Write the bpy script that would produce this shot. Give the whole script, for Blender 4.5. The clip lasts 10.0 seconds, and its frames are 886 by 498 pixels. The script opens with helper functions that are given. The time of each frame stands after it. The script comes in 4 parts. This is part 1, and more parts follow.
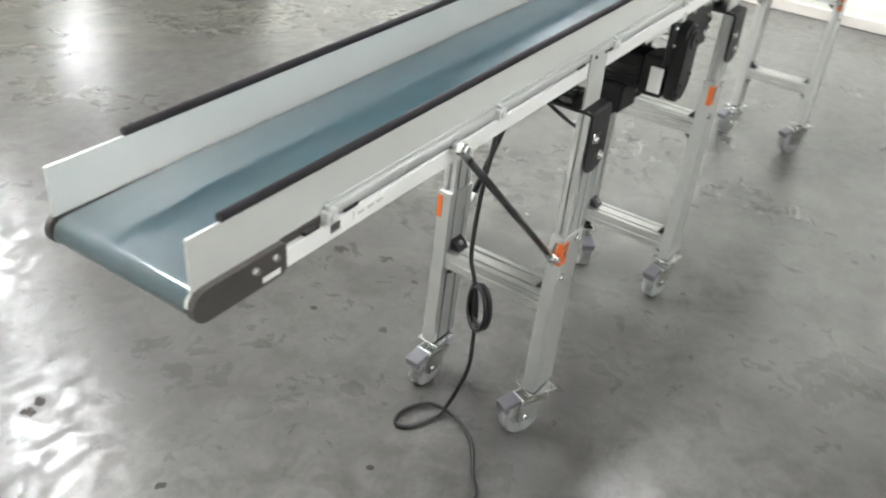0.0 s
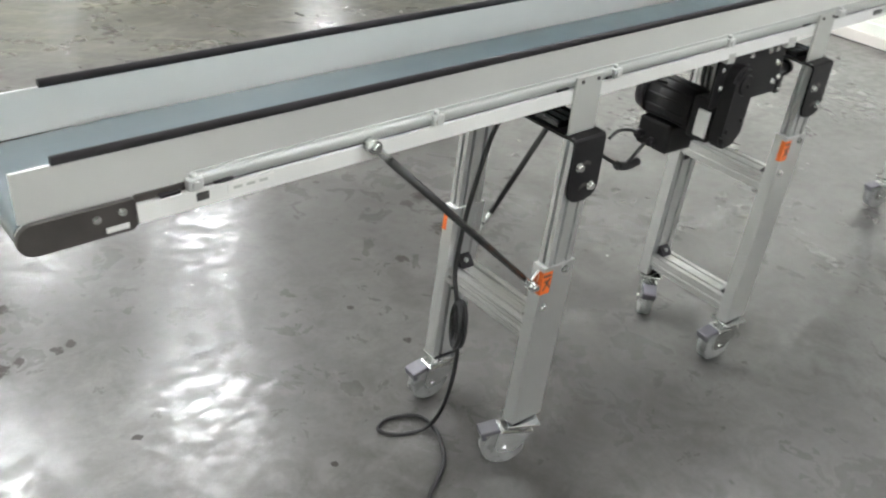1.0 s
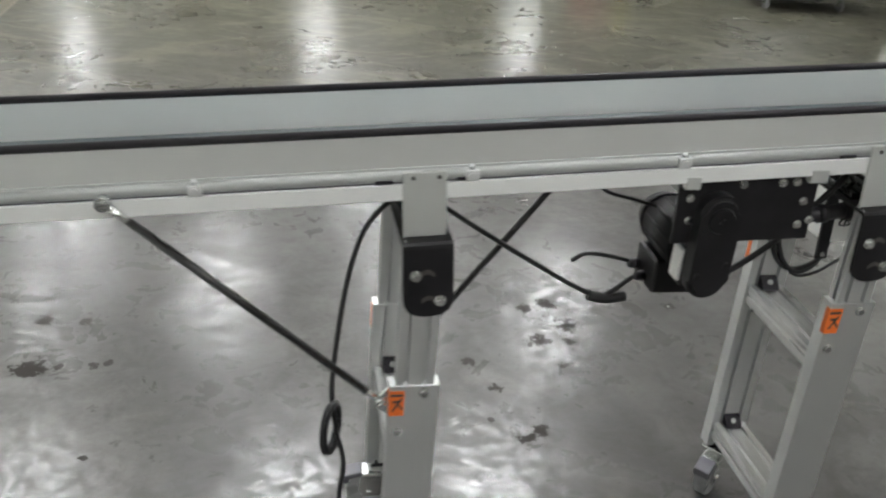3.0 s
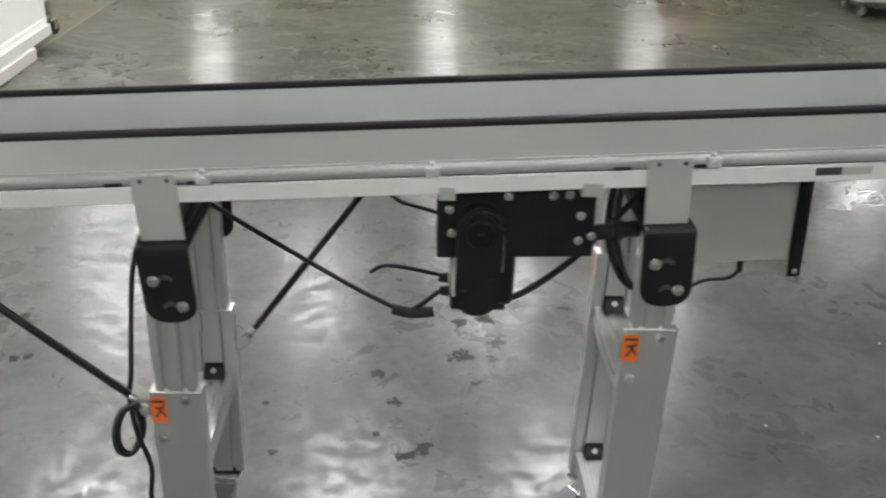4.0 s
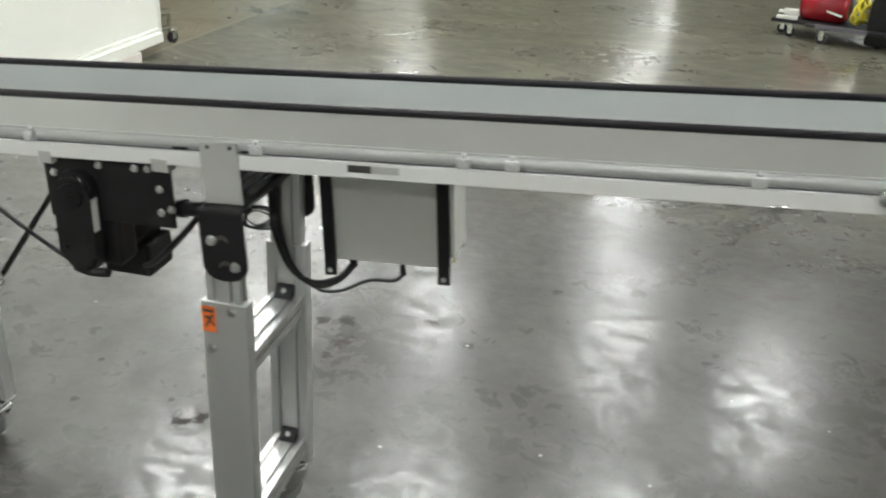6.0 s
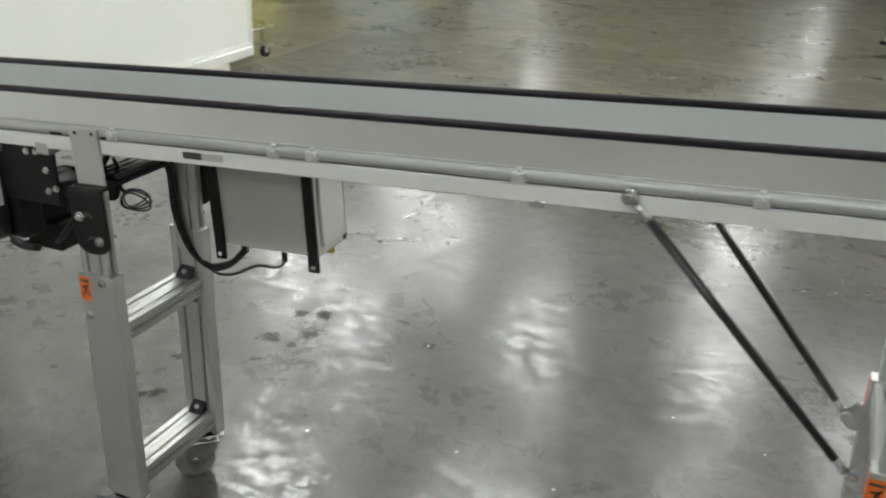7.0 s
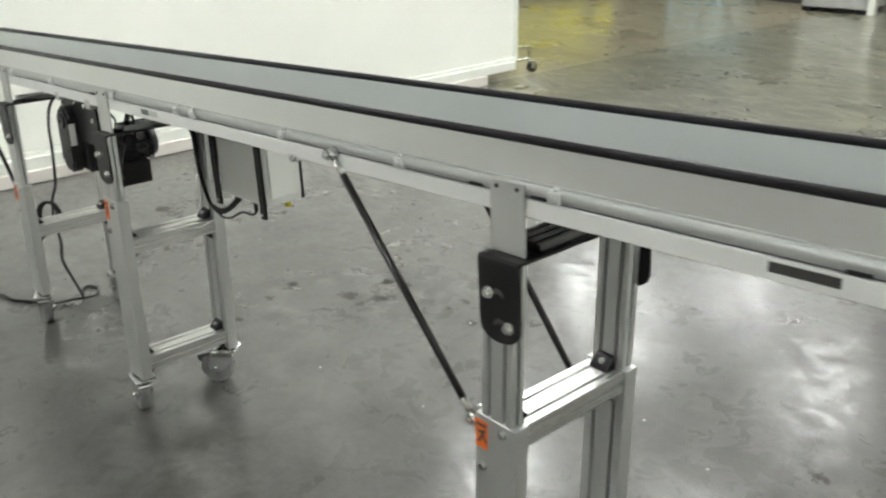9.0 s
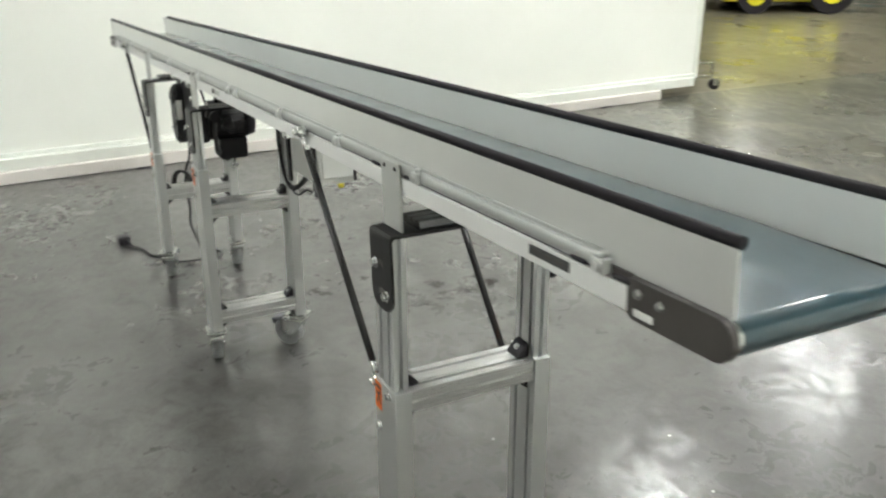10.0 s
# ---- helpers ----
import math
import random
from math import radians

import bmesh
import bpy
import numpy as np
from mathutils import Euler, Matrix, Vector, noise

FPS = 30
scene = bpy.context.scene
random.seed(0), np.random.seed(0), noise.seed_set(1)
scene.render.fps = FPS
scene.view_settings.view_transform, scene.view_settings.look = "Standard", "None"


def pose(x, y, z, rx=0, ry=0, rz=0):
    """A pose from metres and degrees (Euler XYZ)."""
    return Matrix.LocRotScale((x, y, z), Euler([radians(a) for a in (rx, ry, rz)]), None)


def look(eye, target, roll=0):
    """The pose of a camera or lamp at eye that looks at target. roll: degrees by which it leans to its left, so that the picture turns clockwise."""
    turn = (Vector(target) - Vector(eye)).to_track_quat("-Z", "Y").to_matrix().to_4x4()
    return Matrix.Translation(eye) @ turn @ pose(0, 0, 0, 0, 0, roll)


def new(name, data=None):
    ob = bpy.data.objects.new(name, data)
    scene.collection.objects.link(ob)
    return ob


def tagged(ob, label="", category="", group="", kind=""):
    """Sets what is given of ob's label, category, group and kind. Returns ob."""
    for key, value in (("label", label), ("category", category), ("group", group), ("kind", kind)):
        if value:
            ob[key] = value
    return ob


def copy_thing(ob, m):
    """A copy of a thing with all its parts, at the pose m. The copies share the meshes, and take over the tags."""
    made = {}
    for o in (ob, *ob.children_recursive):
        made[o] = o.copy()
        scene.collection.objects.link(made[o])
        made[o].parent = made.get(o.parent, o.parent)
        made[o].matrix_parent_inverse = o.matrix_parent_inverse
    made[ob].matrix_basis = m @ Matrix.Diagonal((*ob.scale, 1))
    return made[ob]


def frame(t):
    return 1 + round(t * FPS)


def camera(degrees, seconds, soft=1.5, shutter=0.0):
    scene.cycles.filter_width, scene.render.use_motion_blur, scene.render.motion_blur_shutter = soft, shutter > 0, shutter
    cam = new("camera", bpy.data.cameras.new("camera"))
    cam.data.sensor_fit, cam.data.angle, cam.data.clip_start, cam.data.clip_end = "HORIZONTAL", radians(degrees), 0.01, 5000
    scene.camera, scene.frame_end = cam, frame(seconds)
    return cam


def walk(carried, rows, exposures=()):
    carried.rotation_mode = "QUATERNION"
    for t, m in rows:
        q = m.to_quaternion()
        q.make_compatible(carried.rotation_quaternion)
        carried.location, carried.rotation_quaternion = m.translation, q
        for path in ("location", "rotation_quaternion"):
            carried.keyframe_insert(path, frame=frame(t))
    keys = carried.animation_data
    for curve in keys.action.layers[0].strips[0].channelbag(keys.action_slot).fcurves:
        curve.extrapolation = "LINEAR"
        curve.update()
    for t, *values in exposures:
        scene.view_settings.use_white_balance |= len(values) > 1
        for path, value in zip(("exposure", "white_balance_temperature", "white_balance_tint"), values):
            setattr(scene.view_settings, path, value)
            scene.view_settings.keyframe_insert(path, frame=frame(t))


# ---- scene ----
cam = camera(51.8, 10.0, soft=2.1, shutter=0.5)
PATH = [
    (0, (-1.477, -0.637, 1.384), (0.009, 0.244, 0.376), 7.2),
    (0.5, (-1.322, -0.824, 1.378), (0.018, 0.275, 0.38), 7.7),
    (1, (-1.178, -1.0, 1.386), (0.014, 0.266, 0.399), 8.2),
    (1.5, (-0.951, -1.112, 1.392), (0.029, 0.329, 0.411), 8.0),
    (2, (-0.721, -1.213, 1.408), (0.088, 0.362, 0.478), 8.2),
    (2.2, (-0.631, -1.233, 1.403), (0.097, 0.391, 0.49), 7.8),
    (3.3, (0.01, -1.282, 1.405), (0.271, 0.493, 0.523), 3.5),
    (3.5, (0.143, -1.274, 1.406), (0.35, 0.513, 0.531), 2.9),
    (4, (0.437, -1.287, 1.41), (0.5, 0.505, 0.524), 2.2),
    (4.5, (0.703, -1.277, 1.412), (0.597, 0.506, 0.512), 2.2),
    (5, (0.985, -1.29, 1.414), (0.697, 0.481, 0.531), 1.7),
    (5.5, (1.251, -1.315, 1.424), (0.913, 0.461, 0.568), 2.8),
    (6, (1.504, -1.314, 1.413), (1.096, 0.462, 0.588), 2.9),
    (6.2, (1.609, -1.328, 1.422), (1.16, 0.439, 0.6), 2.4),
    (7.3, (2.222, -1.204, 1.419), (1.388, 0.441, 0.643), 1.2),
    (7.5, (2.317, -1.189, 1.414), (1.41, 0.422, 0.651), 0.5),
    (8, (2.589, -1.109, 1.416), (1.521, 0.406, 0.665), -0.7),
    (8.5, (2.851, -1.0, 1.417), (1.61, 0.38, 0.672), -1.5),
    (9, (3.104, -0.894, 1.423), (1.72, 0.339, 0.674), -0.6),
    (9.5, (3.328, -0.729, 1.419), (1.783, 0.316, 0.697), -0.8),
    (10, (3.501, -0.55, 1.413), (1.835, 0.287, 0.688), -0.1),
]
walk(cam, [(t, look(eye, target, roll)) for t, eye, target, roll in PATH], [(0, 0.21, 6220, 10), (2, -0.35, 6150, 10), (4.0, -0.61, 6310, 9.5), (5.5, -0.45, 6310, 7.5), (6.2, -0.51, 6340, 7), (7.3, -0.77, 6320, 7.5), (8.0, -0.71, 6330, 6.5), (8.6, -0.5, 6350, 6), (9.5, -0.35, 6360, 6), (10, -0.32, 6380, 6)])

# ---------- world ----------
world = bpy.data.worlds.new("world")
scene.world = world
world.use_nodes = True
world.node_tree.nodes["Background"].inputs[0].default_value = (0.02, 0.02, 0.02, 1)
world.node_tree.nodes["Background"].inputs[1].default_value = 0.2

CEIL = 4.05
LAMP_POWER = 82.0
# ceiling light fittings and unseen fill lamps: x, y of each
LAMPS_AND_FILL = [(1.65, 4.7), (-0.05, 4.6), (-2.05, 4.5), (3.05, 7.6), (1.45, 8.4), (-0.75, 8.3), (-3.0, 7.8),
         (-4.3, 8.4), (1.15, 12.1), (-2.8, 10.5), (-4.0, 11.3), (0.9, 19.5), (5.8, 20.2), (-4.0, 18.2), (1.3, 28.5),
         # unseen from here: grid carried on, others added to brighten walls and panels
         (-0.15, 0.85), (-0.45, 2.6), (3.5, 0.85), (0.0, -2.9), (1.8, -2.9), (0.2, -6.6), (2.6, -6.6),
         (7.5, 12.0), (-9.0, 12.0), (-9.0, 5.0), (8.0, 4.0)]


# ---------- materials ----------
class Nodes:
    """A small wrapper to write node materials in few lines."""

    def __init__(self, name):
        self.mat = bpy.data.materials.new(name)
        self.mat.use_nodes = True
        self.tree = self.mat.node_tree
        self.bsdf = self.tree.nodes["Principled BSDF"]

    def add(self, kind, operation=None, data_type=None, wave_type=None, bands_direction=None, rotation_type=None):
        n = self.tree.nodes.new(kind)
        if operation:
            n.operation = operation
        if data_type:
            n.data_type = data_type
        if wave_type:
            n.wave_type = wave_type
        if bands_direction:
            n.bands_direction = bands_direction
        if rotation_type:
            n.rotation_type = rotation_type
        return n

    def link(self, a, b):
        self.tree.links.new(a, b)

    def coords(self):
        return self.add("ShaderNodeTexCoord").outputs["Object"]

    def world_coords(self):
        return self.add("ShaderNodeNewGeometry").outputs["Position"]

    def noise(self, vec, scale, detail=4.0, rough=0.55, dist=0.0):
        n = self.add("ShaderNodeTexNoise")
        n.inputs["Scale"].default_value = scale
        n.inputs["Detail"].default_value = detail
        n.inputs["Roughness"].default_value = rough
        n.inputs["Distortion"].default_value = dist
        self.link(vec, n.inputs["Vector"])
        return n.outputs["Fac"]

    def stretch(self, vec, sx, sy, sz):
        m = self.add("ShaderNodeMapping")
        m.inputs["Scale"].default_value = (sx, sy, sz)
        self.link(vec, m.inputs["Vector"])
        return m.outputs["Vector"]

    def span(self, fac, lo, hi, a=0.0, b=1.0):
        m = self.add("ShaderNodeMapRange")
        for k, v in (("From Min", lo), ("From Max", hi), ("To Min", a), ("To Max", b)):
            m.inputs[k].default_value = v
        self.link(fac, m.inputs["Value"])
        return m.outputs["Result"]

    def math(self, op, a, b=None):
        m = self.add("ShaderNodeMath", operation=op)
        for i, v in ((0, a), (1, b)):
            if v is None:
                continue
            if isinstance(v, (int, float)):
                m.inputs[i].default_value = v
            else:
                self.link(v, m.inputs[i])
        return m.outputs[0]

    def mix(self, fac, a, b):
        m = self.add("ShaderNodeMix", data_type="RGBA")
        for sock, v in ((m.inputs["Factor"], fac), (m.inputs["A"], a), (m.inputs["B"], b)):
            if isinstance(v, (int, float)):
                sock.default_value = v
            elif isinstance(v, tuple):
                sock.default_value = (*v, 1)
            else:
                self.link(v, sock)
        return m.outputs["Result"]

    def bump(self, height, strength, distance, normal=None):
        b = self.add("ShaderNodeBump")
        b.inputs["Strength"].default_value = strength
        b.inputs["Distance"].default_value = distance
        self.link(height, b.inputs["Height"])
        if normal is not None:
            self.link(normal, b.inputs["Normal"])
        return b.outputs["Normal"]

    def out(self, color=None, rough=None, metal=None, normal=None, **other):
        for key, v in (("Base Color", color), ("Roughness", rough), ("Metallic", metal), ("Normal", normal), *other.items()):
            key = key.replace("_", " ")
            if v is None:
                continue
            sock = self.bsdf.inputs[key]
            if isinstance(v, (int, float)):
                sock.default_value = v
            elif isinstance(v, tuple):
                sock.default_value = (*v, 1)
            else:
                self.link(v, sock)
        return self.mat


def painted(name, color, rough=0.45, vary=0.12, metal=0.0, scale=9.0, grain=180.0, relief=0.06, spec=0.5):
    """Paint, plastic or anodised metal: cloudy wear, fine grain and a little relief."""
    n = Nodes(name)
    p = n.coords()
    cloud = n.noise(p, scale, 5.0, 0.6)
    fine = n.noise(p, grain, 2.0)
    dark = tuple(c * (1 - vary) for c in color)
    light = tuple(min(1.0, c * (1 + vary)) for c in color)
    col = n.mix(n.span(cloud, 0.3, 0.7), dark, light)
    rr = n.span(cloud, 0.3, 0.7, rough * 0.82, rough * 1.15)
    return n.out(col, rr, metal, n.bump(fine, relief, 0.001), Specular_IOR_Level=spec)


def brushed(name, color, rough, sx, sy, sz, metal=0.9):
    """Extruded or brushed metal with fine lines along one axis (the one scaled least)."""
    n = Nodes(name)
    p = n.coords()
    lines = n.noise(n.stretch(p, sx, sy, sz), 1.0, 3.0)
    cloud = n.noise(p, 7.0, 4.0)
    dark, light = tuple(c * 0.86 for c in color), tuple(min(1.0, c * 1.08) for c in color)
    col = n.mix(n.math("MULTIPLY", lines, cloud), dark, light)
    rr = n.span(lines, 0.3, 0.7, rough * 0.8, rough * 1.25)
    return n.out(col, rr, metal, n.bump(lines, 0.05, 0.0006))


ALU = brushed("anodised_aluminium", (0.76, 0.77, 0.765), 0.42, 900, 900, 5)
ALU_BAR = brushed("extruded_aluminium", (0.74, 0.74, 0.73), 0.30, 700, 4, 700, 0.9)
ALU_PANEL = painted("clear_anodised_panel", (0.745, 0.755, 0.738), 0.34, 0.04, 0.50, 3.0, 240.0, 0.0)
ALU_GUIDE = painted("satin_guide_channel", (0.50, 0.517, 0.505), 0.5, 0.04, 0.5, 3.0, 240.0, 0.0)
ALU_RAIL = painted("pale_anodised_rail", (0.76, 0.765, 0.75), 0.45, 0.03, 0.1, 3.0, 240.0, 0.02)
GREY_PLATE = painted("grey_mounting_plate", (0.50, 0.51, 0.49), 0.42, 0.05, 0.3)
STEEL = painted("zinc_plated_steel", (0.74, 0.75, 0.74), 0.24, 0.12, 1.0, 25.0)
BLACK_PAINT = painted("black_powder_coat", (0.014, 0.0135, 0.0145), 0.42, 0.3, 0.0, 12.0, 400.0, 0.12, 0.22)
BLACK_ANODISED = brushed("black_anodised_bar", (0.13, 0.13, 0.135), 0.19, 600, 4, 600, 0.85)
TUBE_BLACK = painted("glossy_black_tube", (0.020, 0.0195, 0.020), 0.24, 0.3, 0.0, 12.0, 400.0, 0.05, 0.5)
BLACK_RUBBER = painted("black_rubber", (0.018, 0.016, 0.020), 0.46, 0.25, 0.0, 14.0, 180.0, 0.06, 0.3)
CABLE_MAT = painted("black_cable_jacket", (0.019, 0.019, 0.020), 0.45, 0.25, 0.0, 9.0, 180.0, 0.06, 0.3)
END_CAST = painted("dark_bronze_end_plate", (0.075, 0.068, 0.064), 0.45, 0.2, 0.3, 18.0)
WHEEL_MAT = painted("grey_polyurethane_wheel", (0.27, 0.275, 0.27), 0.3, 0.15, 0.0, 30.0)
PEDAL_MAT = painted("grey_plastic_pedal", (0.11, 0.107, 0.122), 0.4, 0.15)
CLIP_MAT = painted("pale_clip", (0.66, 0.67, 0.66), 0.38, 0.06, 0.35, 20.0)
WHITE_LABEL = painted("white_label", (0.78, 0.78, 0.76), 0.4, 0.04)
DARK_LABEL = painted("dark_label", (0.05, 0.05, 0.05), 0.4, 0.15)
ORANGE_LABEL = painted("orange_warning_label", (0.78, 0.17, 0.03), 0.4, 0.08)
WHITE_PANEL = painted("white_wall_panel", (0.915, 0.93, 0.868), 0.5, 0.025, 0.0, 1.3, 60.0, 0.05)
KICK_PAINT = painted("beige_kick_board", (0.72, 0.685, 0.64), 0.45, 0.06, 0.0, 3.0)
WHITE_TRIM = painted("white_painted_trim", (0.80, 0.82, 0.76), 0.4, 0.06, 0.0, 3.0)
BOX_PAINT = painted("light_grey_enclosure", (0.76, 0.77, 0.74), 0.4, 0.03, 0.0, 6.0, 300.0)
RED_PAINT = painted("red_paint", (0.26, 0.012, 0.02), 0.22, 0.15)
YELLOW_PAINT = painted("yellow_paint", (0.72, 0.66, 0.03), 0.35, 0.12, 0.0, 4.0)
YELLOW_HOSE = painted("yellow_hose", (0.65, 0.55, 0.04), 0.4, 0.12)
BLUE_PLASTIC = painted("blue_plastic", (0.36, 0.55, 0.66), 0.4, 0.12, 0.0, 4.0)
GREY_PLASTIC = painted("grey_plastic", (0.42, 0.43, 0.42), 0.45, 0.08)
WARE_WALL = painted("warehouse_wall", (0.36, 0.33, 0.26), 0.7, 0.12, 0.0, 0.5, 30.0)
CEIL_MAT = painted("ceiling_paint", (0.74, 0.73, 0.70), 0.8, 0.1, 0.0, 0.6, 40.0)
LAMP_FRAME = painted("white_lamp_frame", (0.75, 0.75, 0.73), 0.4, 0.03)


def lamp_material():
    m = bpy.data.materials.new("glowing_diffuser")
    m.use_nodes = True
    t = m.node_tree
    t.nodes.clear()
    e, o = t.nodes.new("ShaderNodeEmission"), t.nodes.new("ShaderNodeOutputMaterial")
    e.inputs["Color"].default_value = (1.0, 0.985, 0.95, 1)
    e.inputs["Strength"].default_value = LAMP_POWER
    t.links.new(e.outputs[0], o.inputs[0])
    return m


LAMP_GLOW = lamp_material()


def belt_material():
    n = Nodes("teal_conveyor_belt")
    p = n.coords()
    weave = n.add("ShaderNodeTexWave", wave_type="BANDS", bands_direction="X")
    weave.inputs["Scale"].default_value = 160.0
    n.link(p, weave.inputs["Vector"])
    long = n.noise(n.stretch(p, 1.2, 30, 30), 1.0, 4.0)
    smear = n.noise(p, 6.0, 5.0, 0.6)
    col = n.mix(n.span(long, 0.3, 0.7), (0.018, 0.046, 0.059), (0.025, 0.059, 0.074))
    return n.out(col, n.span(smear, 0.3, 0.7, 0.27, 0.34), 0.0, n.bump(weave.outputs["Fac"], 0.03, 0.0005), Coat_Weight=n.span(smear, 0.3, 0.7, 0.75, 1.0), Coat_Roughness=0.04, Coat_Normal=n.bump(n.noise(n.stretch(p, 1.0, 2.5, 1.0), 14.0, 2.0), 0.5, 0.0002))


BELT = belt_material()

# dark worn patches and spills on the floor: x, y, size, how ragged
STAINS = [(0.577, 1.076, 0.036, 0.7), (0.652, 1.09, 0.044, 0.9), (0.685, 0.965, 0.045, 1.0), (0.580, 0.883, 0.050, 0.9), (0.665, 0.872, 0.026, 1.0), (0.346, 0.788, 0.026, 1.0),
          (0.396, 0.662, 0.026, 1.1), (0.354, 0.528, 0.013, 0.5), (0.424, 0.446, 0.028, 0.9), (0.466, 0.468, 0.035, 0.8), (0.067, 0.649, 0.014, 0.6), (0.612, 0.754, 0.018, 1.0),
          (1.056, 1.055, 0.032, 1.1), (-0.815, 1.061, 0.038, 0.8), (-0.705, 1.052, 0.026, 0.8), (-0.805, 0.824, 0.058, 0.8), (-0.733, 0.826, 0.020, 0.7),
          (-0.612, 0.841, 0.018, 0.8), (-0.650, 0.832, 0.018, 1.0), (-0.612, 0.456, 0.015, 0.6), (0.109, 0.449, 0.018, 0.9), (-0.30, 0.172, 0.013, 0.5), (2.294, 1.107, 0.034, 0.8), (0.912, 1.167, 0.03, 1.0), (-0.517, 1.434, 0.013, 0.7), (-0.448, 1.503, 0.011, 0.7), (0.39, 1.33, 0.016, 0.5)]


# small pale flecks on the floor
FLECKS = [(1.828, 0.999), (1.346, 0.588), (1.05, 1.06), (2.08, 0.93), (1.62, 0.55), (2.35, 0.62), (0.95, 0.50), (-0.15, 0.95)]


def floor_material():
    n = Nodes("polished_concrete")
    p = n.world_coords()
    broad = n.noise(p, 0.55, 5.0, 0.6, 0.4)
    mid = n.noise(p, 2.3, 6.0, 0.65, 0.8)
    fine = n.noise(p, 38.0, 4.0, 0.7)
    # trowel marks: long swirls
    swirl = n.noise(n.stretch(p, 0.9, 3.4, 1.0), 1.6, 6.0, 0.62, 1.8)
    base = n.mix(n.span(mid, 0.34, 0.66), (0.050, 0.0485, 0.047), (0.090, 0.0885, 0.085))
    base = n.mix(n.span(broad, 0.35, 0.65, 0.0, 0.55), base, (0.072, 0.070, 0.067))
    base = n.mix(n.span(swirl, 0.55, 0.74, 0.0, 0.4), base, (0.11, 0.108, 0.103))
    base = n.mix(n.span(fine, 0.5, 0.8, 0.0, 0.3), base, (0.05, 0.049, 0.047))
    sep = n.add("ShaderNodeSeparateXYZ")
    n.link(p, sep.inputs[0])
    worn = n.span(sep.outputs["Y"], 1.8, 4.2, 1.0, 0.35)
    blotch = n.noise(p, 11.0, 6.0, 0.66, 0.7)
    base = n.mix(n.math("MULTIPLY", n.span(blotch, 0.50, 0.68, 0.0, 0.62), worn), base, (0.036, 0.034, 0.031))
    cloud = n.noise(p, 5.2, 6.0, 0.62, 0.9)
    base = n.mix(n.span(cloud, 0.52, 0.68, 0.0, 0.55), base, (0.036, 0.0335, 0.030))
    base = n.mix(n.span(cloud, 0.46, 0.32, 0.0, 0.5), base, (0.105, 0.101, 0.096))
    # floor grows warmer and lighter along y, from 2 m to 6 m
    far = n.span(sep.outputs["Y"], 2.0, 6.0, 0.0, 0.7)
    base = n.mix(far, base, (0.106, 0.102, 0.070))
    # drag marks: pale thin scrapes in two directions, and dark worn lanes
    for turn, sc, pale in ((0.5, 1.0, (0.196, 0.190, 0.147)), (-0.35, 1.3, (0.186, 0.182, 0.142))):
        rot = n.add("ShaderNodeVectorRotate", rotation_type="Z_AXIS")
        n.link(p, rot.inputs["Vector"])
        rot.inputs["Angle"].default_value = turn
        scrape = n.noise(n.stretch(rot.outputs[0], 0.8, 4.6, 1.0), sc * 1.7, 6.0, 0.66, 1.3)
        base = n.mix(n.math("MULTIPLY", n.span(scrape, 0.55, 0.68, 0.0, 0.7), n.span(sep.outputs["Y"], 1.6, 4.0, 0.0, 1.0)), base, pale)
    lane = n.noise(n.stretch(p, 0.8, 2.2, 1.0), 1.7, 6.0, 0.65, 0.8)
    base = n.mix(n.math("MULTIPLY", n.span(lane, 0.53, 0.66, 0.0, 0.6), n.span(sep.outputs["Y"], 1.6, 4.0, 0.0, 1.0)), base, (0.053, 0.050, 0.034))
    # slabs past the joint are warmer and lighter
    other = n.math("LESS_THAN", sep.outputs["X"], -1.80)
    base = n.mix(n.math("MULTIPLY", other, 0.55), base, (0.185, 0.160, 0.105))
    joint = n.span(n.math("ABSOLUTE", n.math("ADD", sep.outputs["X"], 1.80)), 0.008, 0.014, 0.8, 0.0)
    base = n.mix(joint, base, (0.24, 0.215, 0.165))
    flakes = n.noise(n.stretch(p, 1.0, 1.3, 1.0), 26.0, 8.0, 0.76, 0.4)
    base = n.mix(n.math("MULTIPLY", n.span(flakes, 0.52, 0.40, 0.0, 0.22), n.span(sep.outputs["Y"], 1.8, 4.2, 1.0, 0.08)), base, (0.040, 0.037, 0.034))
    chips = n.noise(n.stretch(p, 0.8, 1.35, 1.0), 19.0, 9.0, 0.74, 0.4)
    near = n.span(sep.outputs["Y"], 1.8, 4.2, 1.0, 0.04)
    base = n.mix(n.math("MULTIPLY", n.span(chips, 0.50, 0.44, 0.0, 0.26), near), base, (0.046, 0.043, 0.039))
    scuff = n.noise(n.stretch(p, 1.0, 1.6, 1.0), 1.5, 5.0, 0.6, 1.6)
    base = n.mix(n.math("MULTIPLY", n.span(scuff, 0.50, 0.66, 0.0, 0.55), n.math("SUBTRACT", 1.0, near)), base, (0.165, 0.163, 0.118))
    base = n.mix(n.math("MULTIPLY", n.span(scuff, 0.47, 0.34, 0.0, 0.5), n.math("SUBTRACT", 1.0, near)), base, (0.060, 0.058, 0.040))
    # stains
    warp = n.add("ShaderNodeTexNoise")
    warp.inputs["Scale"].default_value = 30.0
    warp.inputs["Detail"].default_value = 8.0
    warp.inputs["Roughness"].default_value = 0.72
    n.link(p, warp.inputs["Vector"])
    off = n.add("ShaderNodeVectorMath", operation="SUBTRACT")
    n.link(warp.outputs["Color"], off.inputs[0])
    off.inputs[1].default_value = (0.5, 0.5, 0.5)
    total = None
